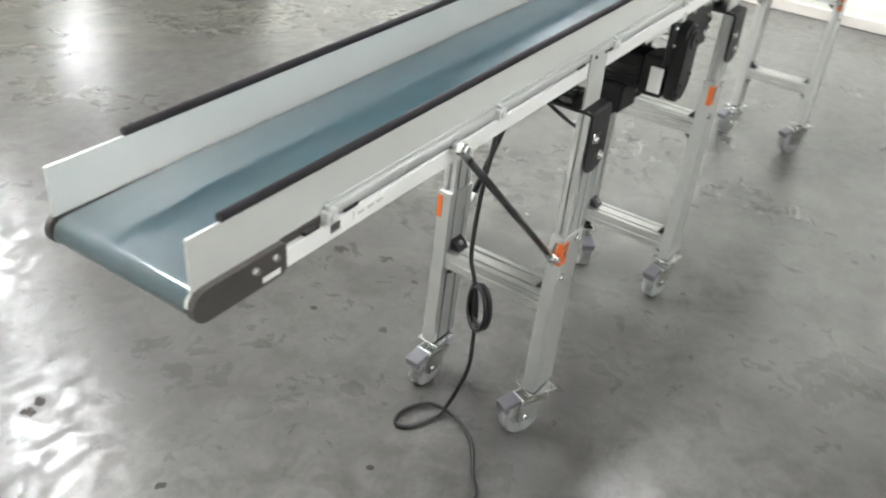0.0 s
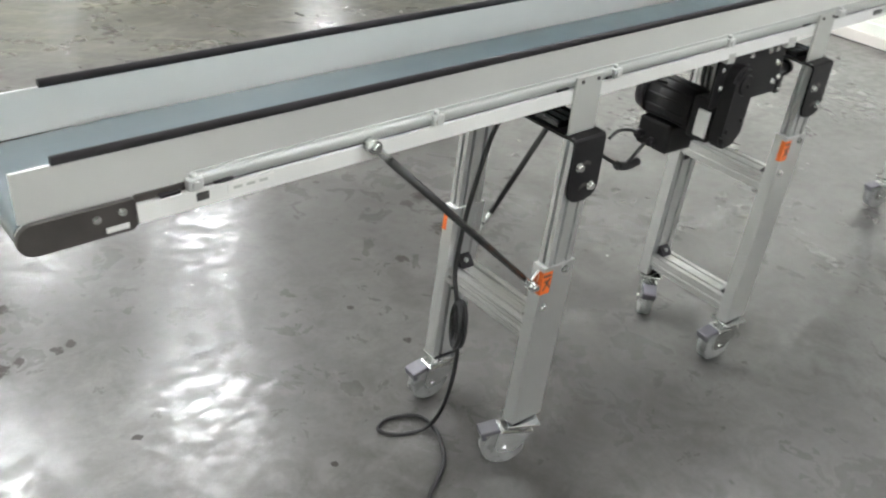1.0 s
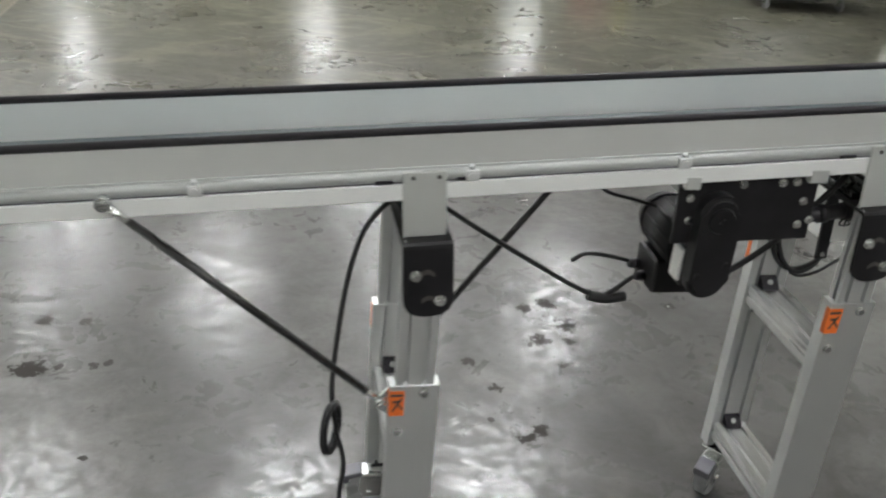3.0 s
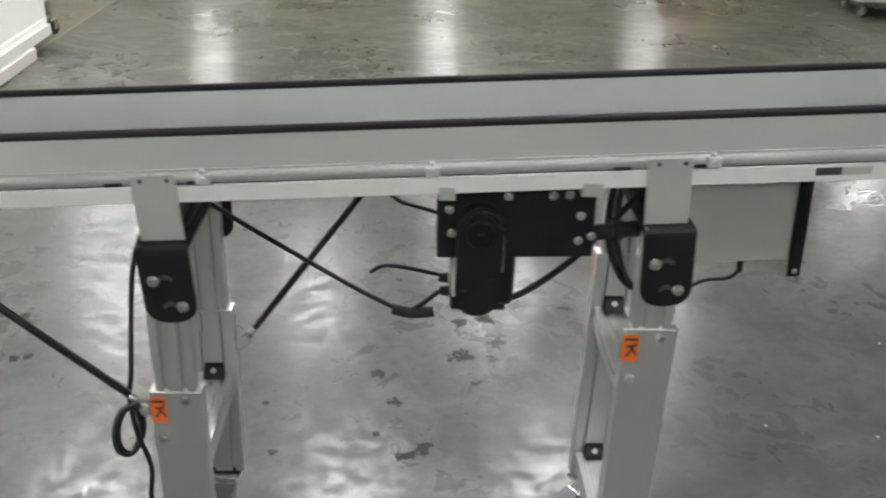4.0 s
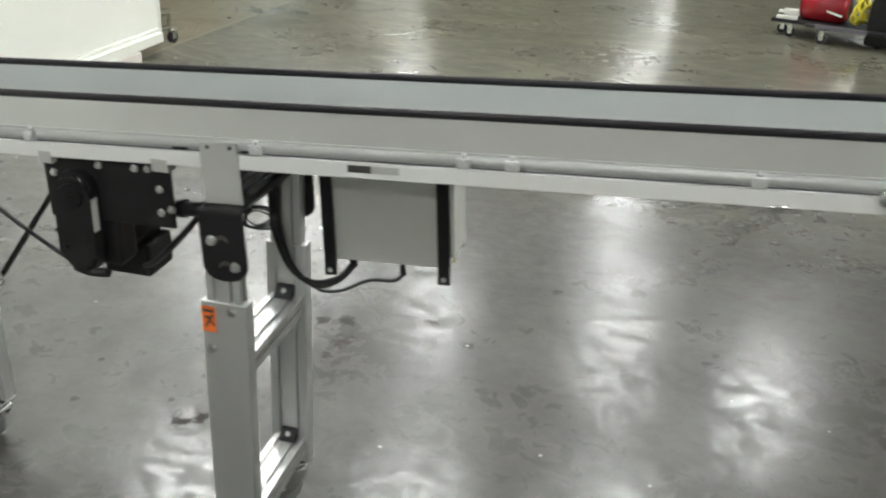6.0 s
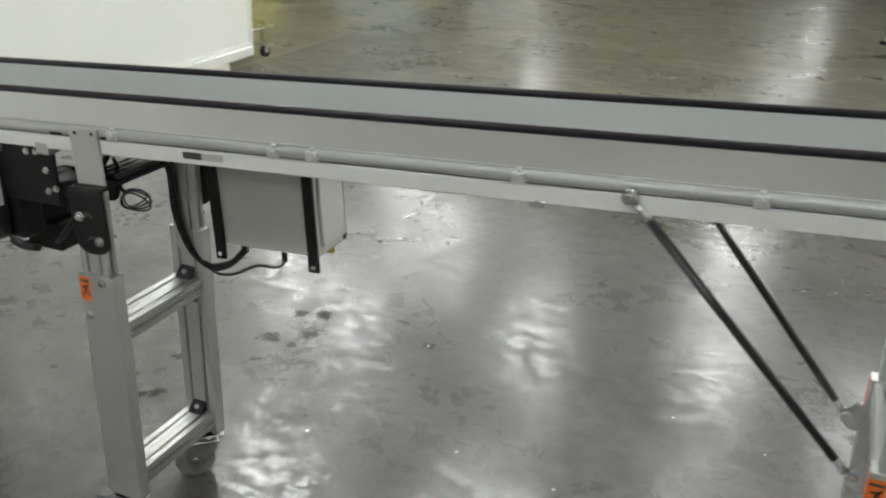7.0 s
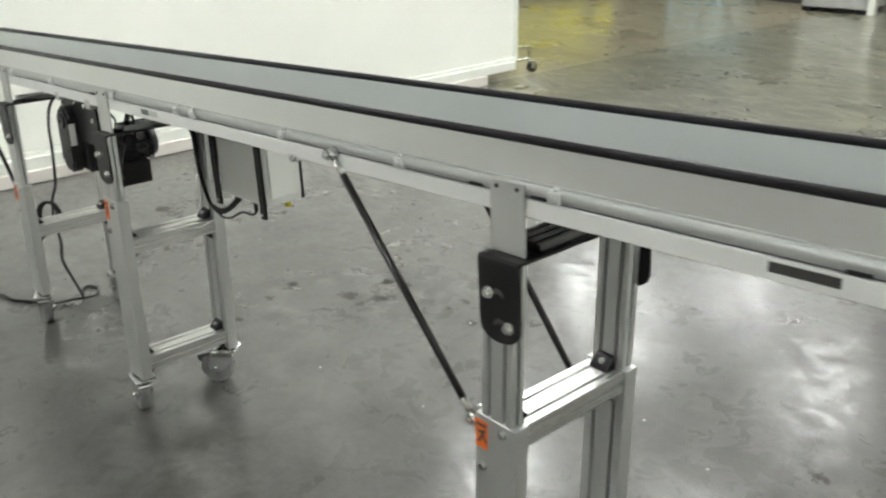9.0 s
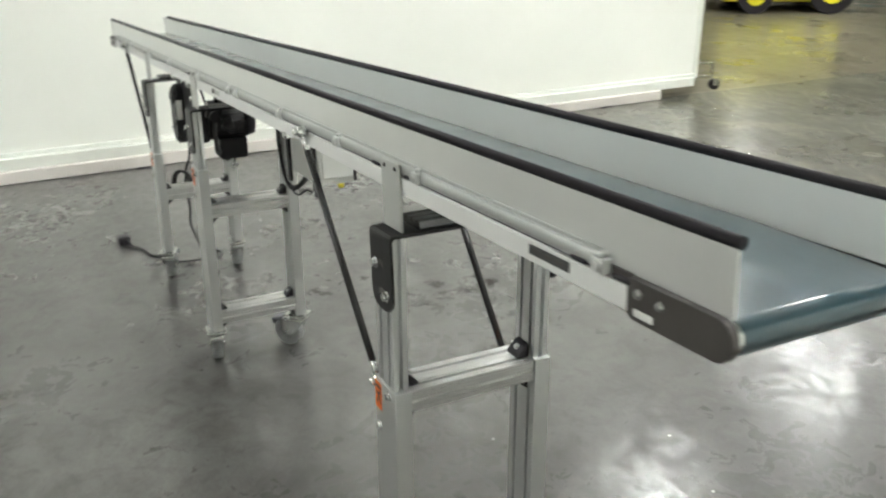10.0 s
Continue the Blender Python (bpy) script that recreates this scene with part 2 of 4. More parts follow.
    for sx, sy, size, ragged in STAINS:
        push = n.add("ShaderNodeVectorMath", operation="SCALE")
        n.link(off.outputs[0], push.inputs[0])
        push.inputs["Scale"].default_value = size * 4.2 * ragged
        moved = n.add("ShaderNodeVectorMath", operation="ADD")
        n.link(p, moved.inputs[0])
        n.link(push.outputs[0], moved.inputs[1])
        d = n.add("ShaderNodeVectorMath", operation="DISTANCE")
        n.link(moved.outputs[0], d.inputs[0])
        d.inputs[1].default_value = (sx, sy, 0)
        m = n.span(d.outputs["Value"], size * 0.66, size * 0.74, 1.0, 0.0)
        total = m if total is None else n.math("MAXIMUM", total, m)
    base = n.mix(n.math("MULTIPLY", total, 0.96), base, (0.029, 0.026, 0.024))
    specks = None
    for sx, sy in FLECKS:
        d = n.add("ShaderNodeVectorMath", operation="DISTANCE")
        n.link(p, d.inputs[0])
        d.inputs[1].default_value = (sx, sy, 0)
        m = n.span(d.outputs["Value"], 0.003, 0.006, 1.0, 0.0)
        specks = m if specks is None else n.math("MAXIMUM", specks, m)
    base = n.mix(specks, base, (0.42, 0.42, 0.40))
    lift = n.add("ShaderNodeVectorMath", operation="SCALE")
    n.link(base, lift.inputs[0])
    lift.inputs["Scale"].default_value = 1.30
    base = lift.outputs[0]
    # gloss: dull concrete under a thin trowelled sealer, wavy and worn through in ragged flakes
    patch = n.noise(p, 1.4, 4.0, 0.6, 0.5)
    rr = n.span(patch, 0.34, 0.66, 0.25, 0.33)
    rr = n.math("ADD", rr, n.span(blotch, 0.3, 0.7, -0.03, 0.05))
    broad_wear = n.noise(p, 3.1, 3.0, 0.6)
    film = n.span(n.math("ADD", chips, n.span(broad_wear, 0.3, 0.7, -0.035, 0.035)), 0.465, 0.525, 0.16, 0.92)
    film = n.math("ADD", n.math("MULTIPLY", film, near), n.math("MULTIPLY", n.math("SUBTRACT", 1.0, near), 0.55))
    film = n.math("MULTIPLY", film, n.math("SUBTRACT", 1.0, total))
    ripple = n.noise(n.stretch(p, 0.85, 1.25, 1.0), 62.0, 4.0, 0.62, 0.8)
    wave = n.noise(p, 6.0, 1.5, 0.5)
    calm = n.noise(p, 2.2, 3.0, 0.6)
    nn = n.bump(fine, 0.5, 0.0006)
    cn = n.bump(wave, 1.0, 0.00022)
    cn = n.bump(n.math("MULTIPLY", ripple, n.math("MULTIPLY", n.span(calm, 0.36, 0.60, 0.4, 1.0), n.math("MAXIMUM", near, 0.45))), 1.0, 0.0008, cn)
    gloss = n.math("ADD", n.math("MULTIPLY", n.span(chips, 0.45, 0.62, 0.22, 0.11), near), n.math("MULTIPLY", n.math("SUBTRACT", 1.0, near), n.span(scuff, 0.35, 0.65, 0.19, 0.14)))
    return n.out(base, rr, 0.0, nn, Specular_IOR_Level=n.math("MULTIPLY", n.math("SUBTRACT", 1.0, n.math("MULTIPLY", total, 0.9)), 0.20), Coat_Weight=film, Coat_Roughness=gloss, Coat_Normal=cn)


CONCRETE = floor_material()


# ---------- mesh helpers ----------
def part(name, bm, material, parent=None, label=""):
    """Links a bmesh as one mesh object under a thing or a part."""
    bmesh.ops.recalc_face_normals(bm, faces=bm.faces)
    me = bpy.data.meshes.new(name)
    bm.to_mesh(me)
    bm.free()
    me.materials.append(material)
    ob = new(name, me)
    ob.parent = parent
    if label:
        tagged(ob, label)
    return ob


def thing(name, m, label, category, group="", kind=""):
    ob = new(name)
    ob.empty_display_size = 0.1
    ob.matrix_basis = m
    return tagged(ob, label, category, group, kind)


def box(bm, x0, x1, y0, y1, z0, z1, bevel=0.0, m=None, seg=2):
    made = bmesh.ops.create_cube(bm, size=1.0)["verts"]
    mat = Matrix.Translation(((x0 + x1) / 2, (y0 + y1) / 2, (z0 + z1) / 2)) @ Matrix.Diagonal((abs(x1 - x0), abs(y1 - y0), abs(z1 - z0), 1))
    bmesh.ops.transform(bm, matrix=mat, verts=made)
    if bevel:
        edges = list({e for v in made for e in v.link_edges})
        res = bmesh.ops.bevel(bm, geom=edges, offset=bevel, segments=seg, affect="EDGES", profile=0.5)
        made = list({v for f in res["faces"] for v in f.verts} | {v for v in made if v.is_valid})
    if m is not None:
        bmesh.ops.transform(bm, matrix=m, verts=made)
    return made


def rod(bm, p0, p1, r, seg=20, r2=None):
    """A straight round bar from p0 to p1."""
    p0, p1 = Vector(p0), Vector(p1)
    d = p1 - p0
    made = bmesh.ops.create_cone(bm, cap_ends=True, segments=seg, radius1=r, radius2=r if r2 is None else r2, depth=d.length)["verts"]
    m = Matrix.Translation((p0 + p1) / 2) @ d.to_track_quat("Z", "Y").to_matrix().to_4x4()
    bmesh.ops.transform(bm, matrix=m, verts=made)
    for f in {f for v in made for f in v.link_faces}:
        f.smooth = len(f.verts) == 4
    return made


def smooth_line(points, steps=8):
    """Catmull-Rom through the points."""
    pts = [Vector(p) for p in points]
    pts = [2 * pts[0] - pts[1], *pts, 2 * pts[-1] - pts[-2]]
    line = []
    for a, b, c, d in zip(pts, pts[1:], pts[2:], pts[3:]):
        for i in range(steps):
            t = i / steps
            line.append(0.5 * (2 * b + (c - a) * t + (2 * a - 5 * b + 4 * c - d) * t * t + (3 * b - a - 3 * c + d) * t**3))
    return line + [pts[-2]]


def hose(bm, points, r, seg=10, steps=8):
    """A round cable that runs smoothly through the points."""
    line = smooth_line(points, steps)
    side = Vector((0.31, 0.17, 0.93)).normalized()
    rings = []
    for i, p in enumerate(line):
        d = (line[min(i + 1, len(line) - 1)] - line[max(i - 1, 0)]).normalized()
        side = (side - d * side.dot(d)).normalized()
        up = d.cross(side)
        rings.append([bm.verts.new(p + r * (math.cos(a) * side + math.sin(a) * up)) for a in (2 * math.pi * k / seg for k in range(seg))])
    for a, b in zip(rings, rings[1:]):
        for k in range(seg):
            bm.faces.new((a[k], a[(k + 1) % seg], b[(k + 1) % seg], b[k])).smooth = True
    bm.faces.new(rings[0])
    bm.faces.new(rings[-1])


def prism(bm, poly, lo, hi, axis="z", m=None):
    """A polygon drawn out along an axis. z: poly is (x, y); y: (x, z); x: (y, z)."""
    def at(p, h):
        return {"z": (p[0], p[1], h), "y": (p[0], h, p[1]), "x": (h, p[0], p[1])}[axis]
    a = [bm.verts.new(at(p, lo)) for p in poly]
    b = [bm.verts.new(at(p, hi)) for p in poly]
    n = len(poly)
    for k in range(n):
        bm.faces.new((a[k], a[(k + 1) % n], b[(k + 1) % n], b[k]))
    bm.faces.new(a)
    bm.faces.new(b)
    if m is not None:
        bmesh.ops.transform(bm, matrix=m, verts=a + b)
    return a + b


def side_with_slots(p, q, count, gap=0.009, depth=0.009):
    """The points from p up to q (q left out) of a polygon's side with square grooves on its left hand."""
    p, q = Vector(p), Vector(q)
    d = q - p
    length = d.length
    d.normalize()
    inward = Vector((-d.y, d.x))
    pts = [p]
    for k in range(count):
        c = length * (k + 0.5) / count if count > 1 else length / 2
        if count == 2:
            c = length * (0.25 + 0.5 * k)
        a, b = p + d * (c - gap / 2), p + d * (c + gap / 2)
        pts += [a, a + inward * depth, b + inward * depth, b]
    return [tuple(v) for v in pts]


def slotted(x0, x1, y0, y1, bottom=0, right=0, top=0, left=0, gap=0.009, depth=0.009):
    """A rectangular extrusion profile, anticlockwise, with grooves in each side."""
    c = [(x0, y0), (x1, y0), (x1, y1), (x0, y1)]
    poly = []
    for k, count in enumerate((bottom, right, top, left)):
        poly += side_with_slots(c[k], c[(k + 1) % 4], count, gap, depth)
    return poly


def bolt_head(bm, place, axis, r=0.008, h=0.007):
    p, a = Vector(place), Vector(axis).normalized()
    rod(bm, p, p + a * 0.0015, r * 1.35, 16)
    rod(bm, p + a * 0.0015, p + a * (0.0015 + h), r, 6 if h > 0.006 else 14)


# ---------- floor, walls, ceiling ----------
X0, X1, Y0, Y1 = -22.0, 20.0, -9.0, 36.0
bm = bmesh.new()
bm.faces.new([bm.verts.new(v) for v in ((X0, Y0, 0), (X1, Y0, 0), (X1, Y1, 0), (X0, Y1, 0))])
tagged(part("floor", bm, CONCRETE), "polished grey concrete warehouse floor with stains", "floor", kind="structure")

bm = bmesh.new()
box(bm, X0 - 0.2, X1 + 0.2, Y0 - 0.2, Y1 + 0.2, CEIL + 0.06, CEIL + 0.25)
tagged(part("ceiling", bm, CEIL_MAT), "plain painted warehouse ceiling", "ceiling", kind="structure")
for name, (a, b, c, d) in (("wall_west", (X0 - 0.2, X0, Y0, Y1)), ("wall_east", (X1, X1 + 0.2, Y0, Y1)),
                           ("wall_south", (X0 - 0.2, X1 + 0.2, Y0 - 0.2, Y0)), ("wall_north", (X0 - 0.2, X1 + 0.2, Y1, Y1 + 0.2))):
    bm = bmesh.new()
    box(bm, a, b, c, d, 0.0, CEIL + 0.06)
    tagged(part(name, bm, WARE_WALL), "plain tan warehouse wall", "wall", kind="structure")


def partition(name, x_face, sign, y0, y1, turn, label):
    """A white panel wall with a raised bottom rail; the face looks along sign * x."""
    root = thing(name, pose(x_face, 0, 0, 0, 0, turn), label, "wall", kind="structure")
    bm = bmesh.new()
    box(bm, 0, -sign * 0.05, y0, y1, 0.155, 2.6, 0.004)
    part("panel", bm, WHITE_PANEL, root)
    bm = bmesh.new()
    box(bm, sign * 0.066, -sign * 0.06, y0, y1 - 0.35, 0.0015, 0.070, 0.006)
    part("kick_board", bm, KICK_PAINT, root, "dull beige kick board")
    bm = bmesh.new()
    box(bm, sign * 0.047, -sign * 0.06, y0, y1 - 0.02, 0.070, 0.132, 0.004)
    box(bm, sign * 0.016, -sign * 0.04, y0, y1, 0.132, 0.155, 0.003)
    part("bottom_rail", bm, WHITE_TRIM, root, "white bottom rail")
    y = y1 - 0.85
    while y > y0 + 0.2:
        bm = bmesh.new()
        box(bm, -0.045, 0.075, y - 0.05, y + 0.05, 0.0, 0.006, 0.001)
        part("foot", bm, BLACK_RUBBER, root, "black foot")
        y -= 1.6
    bm = bmesh.new()
    box(bm, -sign * 0.056, sign * 0.004, y1, y1 + 0.045, 0.12, 2.6, 0.004)
    part("end_post", bm, WHITE_TRIM, root, "white end post")
    return root


partition("partition_west", -1.672, 1, -5.0, 4.22, 1.7, "white panel partition on feet with a low bottom rail")
partition("partition_east", 4.642, -1, -5.0, 5.0, 1.9, "white panel partition wall beside the conveyor")


# ---------- ceiling lights and added fill lights ---
def ceiling_and_fill_light():
    root = thing("ceiling_and_fill_light", pose(LAMPS_AND_FILL[0][0], LAMPS_AND_FILL[0][1], CEIL), "white ceiling light fitting, switched on, in a set with added fill", "ceiling light", "ceiling lights")
    bm = bmesh.new()
    for a, b, c, d in ((-0.34, 0.34, -0.32, -0.28), (-0.34, 0.34, 0.28, 0.32), (-0.34, -0.30, -0.28, 0.28), (0.30, 0.34, -0.28, 0.28)):
        box(bm, a, b, c, d, -0.03, 0.06, 0.003)
    part("frame", bm, LAMP_FRAME, root)
    bm = bmesh.new()
    box(bm, -0.30, 0.30, -0.28, 0.28, -0.015, 0.0)
    part("diffuser", bm, LAMP_GLOW, root, "glowing white diffuser")
    return root


first_lamp = ceiling_and_fill_light()
for lx, ly in LAMPS_AND_FILL[1:]:
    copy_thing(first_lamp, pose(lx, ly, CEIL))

# ---------- the conveyor ----------
TILT = 3.6
BED = pose(0, 0, 0.876, 0, -TILT, 0)     # the middle of the front rail at x = 0, rising with x
WIDE = 0.235
LEFT, RIGHT = -0.920, 2.980


def conveyor():
    root = thing("belt_conveyor", BED, "long inclined aluminium belt conveyor with a teal belt", "conveyor")
    # belt: a closed loop round two end rollers
    r, t = 0.0185, 0.0022
    ua, ub = LEFT + 0.012, RIGHT - 0.012
    crown = 0.0055
    loop = [(ua + (ub - ua) * k / 60, crown * min(1.0, k / 3, (60 - k) / 3)) for k in range(61)]
    loop += [(ub + r * math.sin(a), -r + r * math.cos(a)) for a in (math.pi * k / 12 for k in range(1, 13))]
    loop += [(ub + (ua - ub) * k / 40, -2 * r) for k in range(1, 41)]
    loop += [(ua - r * math.sin(a), -r - r * math.cos(a)) for a in (math.pi * k / 12 for k in range(1, 12))]
    bm = bmesh.new()
    rows = [[bm.verts.new((u, v, w)) for u, w in loop] for v in (0.006, WIDE - 0.006)]
    n = len(loop)
    for k in range(n):
        bm.faces.new((rows[0][k], rows[0][(k + 1) % n], rows[1][(k + 1) % n], rows[1][k])).smooth = True
    ob = part("belt", bm, BELT, root, "glossy teal belt")
    # sheet bed under the belt
    bm = bmesh.new()
    box(bm, LEFT + 0.05, RIGHT - 0.05, 0.004, WIDE - 0.004, -0.034, -0.0025, 0.001)
    part("slider_bed", bm, ALU_PANEL, root)
    for u in (ua, ub):
        bm = bmesh.new()
        rod(bm, (u, 0.002, -r), (u, WIDE - 0.002, -r), r - 0.0015, 24)
        part("end_roller", bm, STEEL, root)
    for side in (0, 1):
        s = -1 if side == 0 else 1
        v0 = 0.0 if side == 0 else WIDE
        def out(d):
            return v0 + s * d
        # guide panel: a thin sheet
        bm = bmesh.new()
        box(bm, LEFT, RIGHT - 0.002, out(0.0), out(-0.003), 0.002, 0.0695, 0.0008, seg=1)
        part("side_panel", bm, ALU_PANEL, root, "pale anodised side panel")
        # rail: half-round top channel over a flat band
        prof = [(out(-0.002), 0.0165), (out(0.0025), 0.0165), (out(0.003), 0.0135)]
        prof += [(out(0.0035 + 0.0055 * math.sin(a)), 0.0035 + 0.009 * math.cos(a)) for a in (math.pi * k / 8 for k in range(0, 9))]
        prof += [(out(0.0015), -0.0065), (out(-0.002), -0.0065)]
        bm = bmesh.new()
        prism(bm, prof, LEFT + 0.222, RIGHT - 0.190, "x")
        part("guide_channel", bm, ALU_GUIDE, root, "round-edged channel")
        prof = [(out(-0.002), -0.0068), (out(0.0015), -0.0068), (out(0.0015), -0.0080), (out(0.0075), -0.0082), (out(0.0085), -0.0092), (out(0.0095), -0.0335), (out(0.0085), -0.0345), (out(-0.002), -0.0345)]
        bm = bmesh.new()
        prism(bm, prof, LEFT + 0.140, RIGHT - 0.140, "x")
        part("side_rail", bm, ALU_RAIL, root, "pale flat side rail")
        # dark filler strip stands in for the shade under the channel
        bm = bmesh.new()
        box(bm, LEFT + 0.222, RIGHT - 0.190, out(0.0012), out(0.0042), -0.0079, -0.0058)
        part("rail_slot_shade", bm, PEDAL_MAT, root, "narrow dark strip for the slot's shade")
        # solid dark bars give the shade of the open slot at both ends
        for ua_, ub_ in ((LEFT + 0.140, LEFT + 0.221), (RIGHT - 0.189, RIGHT - 0.140)):
            bm = bmesh.new()
            box(bm, ua_, ub_, out(-0.002), out(0.003), -0.0065, 0.004)
            part("open_slot_shade", bm, END_CAST, root, "dark bar for the open slot's shade")
        # rubber edge trim on the panel's top
        a0 = LEFT + (0.048 if side == 0 else 0.112)
        bm = bmesh.new()
        prof = [(v0 - s * 0.0015 + 0.0052 * math.cos(a), 0.0738 + 0.0066 * math.sin(a)) for a in (2 * math.pi * k / 14 for k in range(14))]
        for f in {f for v in prism(bm, prof, a0, RIGHT + (0.001 if side == 0 else -0.004), "x") for f in v.link_faces}:
            f.smooth = len(f.verts) == 4
        part("edge_trim", bm, BLACK_RUBBER, root, "black rubber edge trim")
        # end plates
        for end, d in ((LEFT, 1), (RIGHT, -1)):
            c = end + d * 0.014
            arc = [(c - d * 0.0215 * math.sin(a), -0.0185 + 0.0215 * math.cos(a)) for a in (math.pi * k / 10 for k in range(11))]
            poly = [*arc, (end + d * 0.132, -0.040), (end + d * 0.139, -0.034), (end + d * 0.139, 0.0005), (end + d * 0.136, 0.003)]
            bm = bmesh.new()
            prism(bm, poly, out(0.0005), out(0.0095), "y")
            plate = part("end_plate", bm, END_CAST, root, "dark bronze end plate")
            for u, w in ((0.088, -0.012), (0.121, -0.010)):
                bm = bmesh.new()
                bolt_head(bm, (end + d * u, out(0.0095), w), (0, s, 0), 0.0042, 0.003)
                part("bolt", bm, STEEL, plate)
            bm = bmesh.new()
            box(bm, end + d * 0.098, end + d * 0.128, out(0.0095), out(0.0102), -0.035, -0.027, 0.0003, seg=1)
            part("name_label", bm, WHITE_LABEL, plate, "small white label")
        # clips along the channel
        for x in (-0.70, -0.296, 0.118, 0.462, 0.884, 1.23, 1.305, 1.663, 2.008, 2.338, 2.79):
            u = x / math.cos(radians(TILT))
            bm = bmesh.new()
            box(bm, u - 0.011, u + 0.011, out(0.002), out(0.0145), -0.006, 0.011, 0.002)
            rod(bm, (u, out(0.013), 0.002), (u, out(0.018), 0.002), 0.006, 12)
            rod(bm, (u, out(0.006), 0.011), (u, out(0.006), 0.0165), 0.0045, 10)
            part("guide_clip", bm, CLIP_MAT, root, "small steel rail clip")
        # black dashes put in the slot's shadow gap beside plates and end clips
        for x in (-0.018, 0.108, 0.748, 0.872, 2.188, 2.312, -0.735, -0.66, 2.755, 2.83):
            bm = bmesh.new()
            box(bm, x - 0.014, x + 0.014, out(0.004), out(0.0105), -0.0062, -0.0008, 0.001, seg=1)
            part("slot_shade_dash", bm, BLACK_RUBBER, root, "black dash for the shaded slot gap")
        # labels on the flat band
        for x0, x1, mat in ((-0.700, -0.682, DARK_LABEL), (-0.655, -0.585, WHITE_LABEL), (1.042, 1.082, DARK_LABEL), (1.082, 1.128, GREY_PLATE),
                            (2.655, 2.738, DARK_LABEL)):
            bm = bmesh.new()
            box(bm, x0, x1, out(0.0085), out(0.0097), -0.025, -0.0125, 0.0003, seg=1)
            lab = part("rail_label", bm, mat, root, "narrow printed rail label")
            for k in range(3):
                bm = bmesh.new()
                q = x0 + (x1 - x0) * (0.12 + 0.28 * k)
                box(bm, q, q + (x1 - x0) * 0.18, out(0.0097), out(0.0101), -0.0205, -0.0165)
                part("print_bar", bm, END_CAST if mat is DARK_LABEL else GREY_PLATE, lab)
    # a small hanger under the front rail
    bm = bmesh.new()
    u = 1.695
    box(bm, u - 0.014, u + 0.014, -0.012, 0.004, -0.043, -0.030, 0.003)
    rod(bm, (u, -0.014, -0.037), (u, -0.009, -0.037), 0.007, 12)
    part("hanger", bm, STEEL, root, "small steel hanger")
    return root


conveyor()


# ---------- support stands ----------
LEG_W, LEG_D = 0.084, 0.030
MID_Y = WIDE / 2


def caster(root, place, heading, top):
    """A swivel caster; heading is where the wheel trails and the brake pedal points, in degrees."""
    base = Matrix.Translation(place) @ pose(0, 0, 0, 0, 0, heading)
    r = 0.049
    off = 0.034
    bm = bmesh.new()
    box(bm, -0.036, 0.036, -0.030, 0.030, top - 0.006, top, 0.002)
    rod(bm, (0, 0, top - 0.018), (0, 0, top - 0.006), 0.026, 20, 0.022)
    box(bm, -0.026, 0.050, -0.0215, 0.0215, top - 0.034, top - 0.018, 0.005)
    for sy in (-1, 1):
        poly = [(0.052, top - 0.024), (-0.026, top - 0.024), (-0.020, top - 0.042), (off - 0.022, r - 0.010), (off + 0.012, r - 0.012), (off + 0.022, r + 0.006)]
        prism(bm, poly, sy * 0.0185, sy * 0.0215, "y")
    bmesh.ops.transform(bm, matrix=base, verts=bm.verts)
    fork = part("caster", bm, STEEL, root, "zinc swivel caster with brake")
    bm = bmesh.new()
    for a, b, ra, rb in ((-0.0155, -0.0115, r - 0.004, r), (-0.0115, 0.0115, r, r), (0.0115, 0.0155, r, r - 0.004)):
        rod(bm, (off, a, r), (off, b, r), ra, 32, rb)
    for sy in (-1, 1):
        rod(bm, (off, sy * 0.0155, r), (off, sy * 0.0175, r), 0.020, 20, 0.016)
    bmesh.ops.transform(bm, matrix=base, verts=bm.verts)
    part("wheel", bm, WHEEL_MAT, fork, "grey wheel")
    bm = bmesh.new()
    rod(bm, (off, -0.026, r), (off, 0.026, r), 0.006, 12)
    bmesh.ops.transform(bm, matrix=base, verts=bm.verts)
    part("axle", bm, STEEL, fork)
    bm = bmesh.new()
    tilt = pose(0.058, 0, top - 0.024, 0, 16, 0)
    box(bm, -0.010, 0.034, -0.019, 0.019, -0.006, 0.006, 0.003, tilt)
    box(bm, 0.022, 0.034, -0.019, 0.019, -0.016, -0.002, 0.003, tilt)
    bmesh.ops.transform(bm, matrix=base, verts=bm.verts)
    part("brake_pedal", bm, PEDAL_MAT, fork, "grey brake pedal")


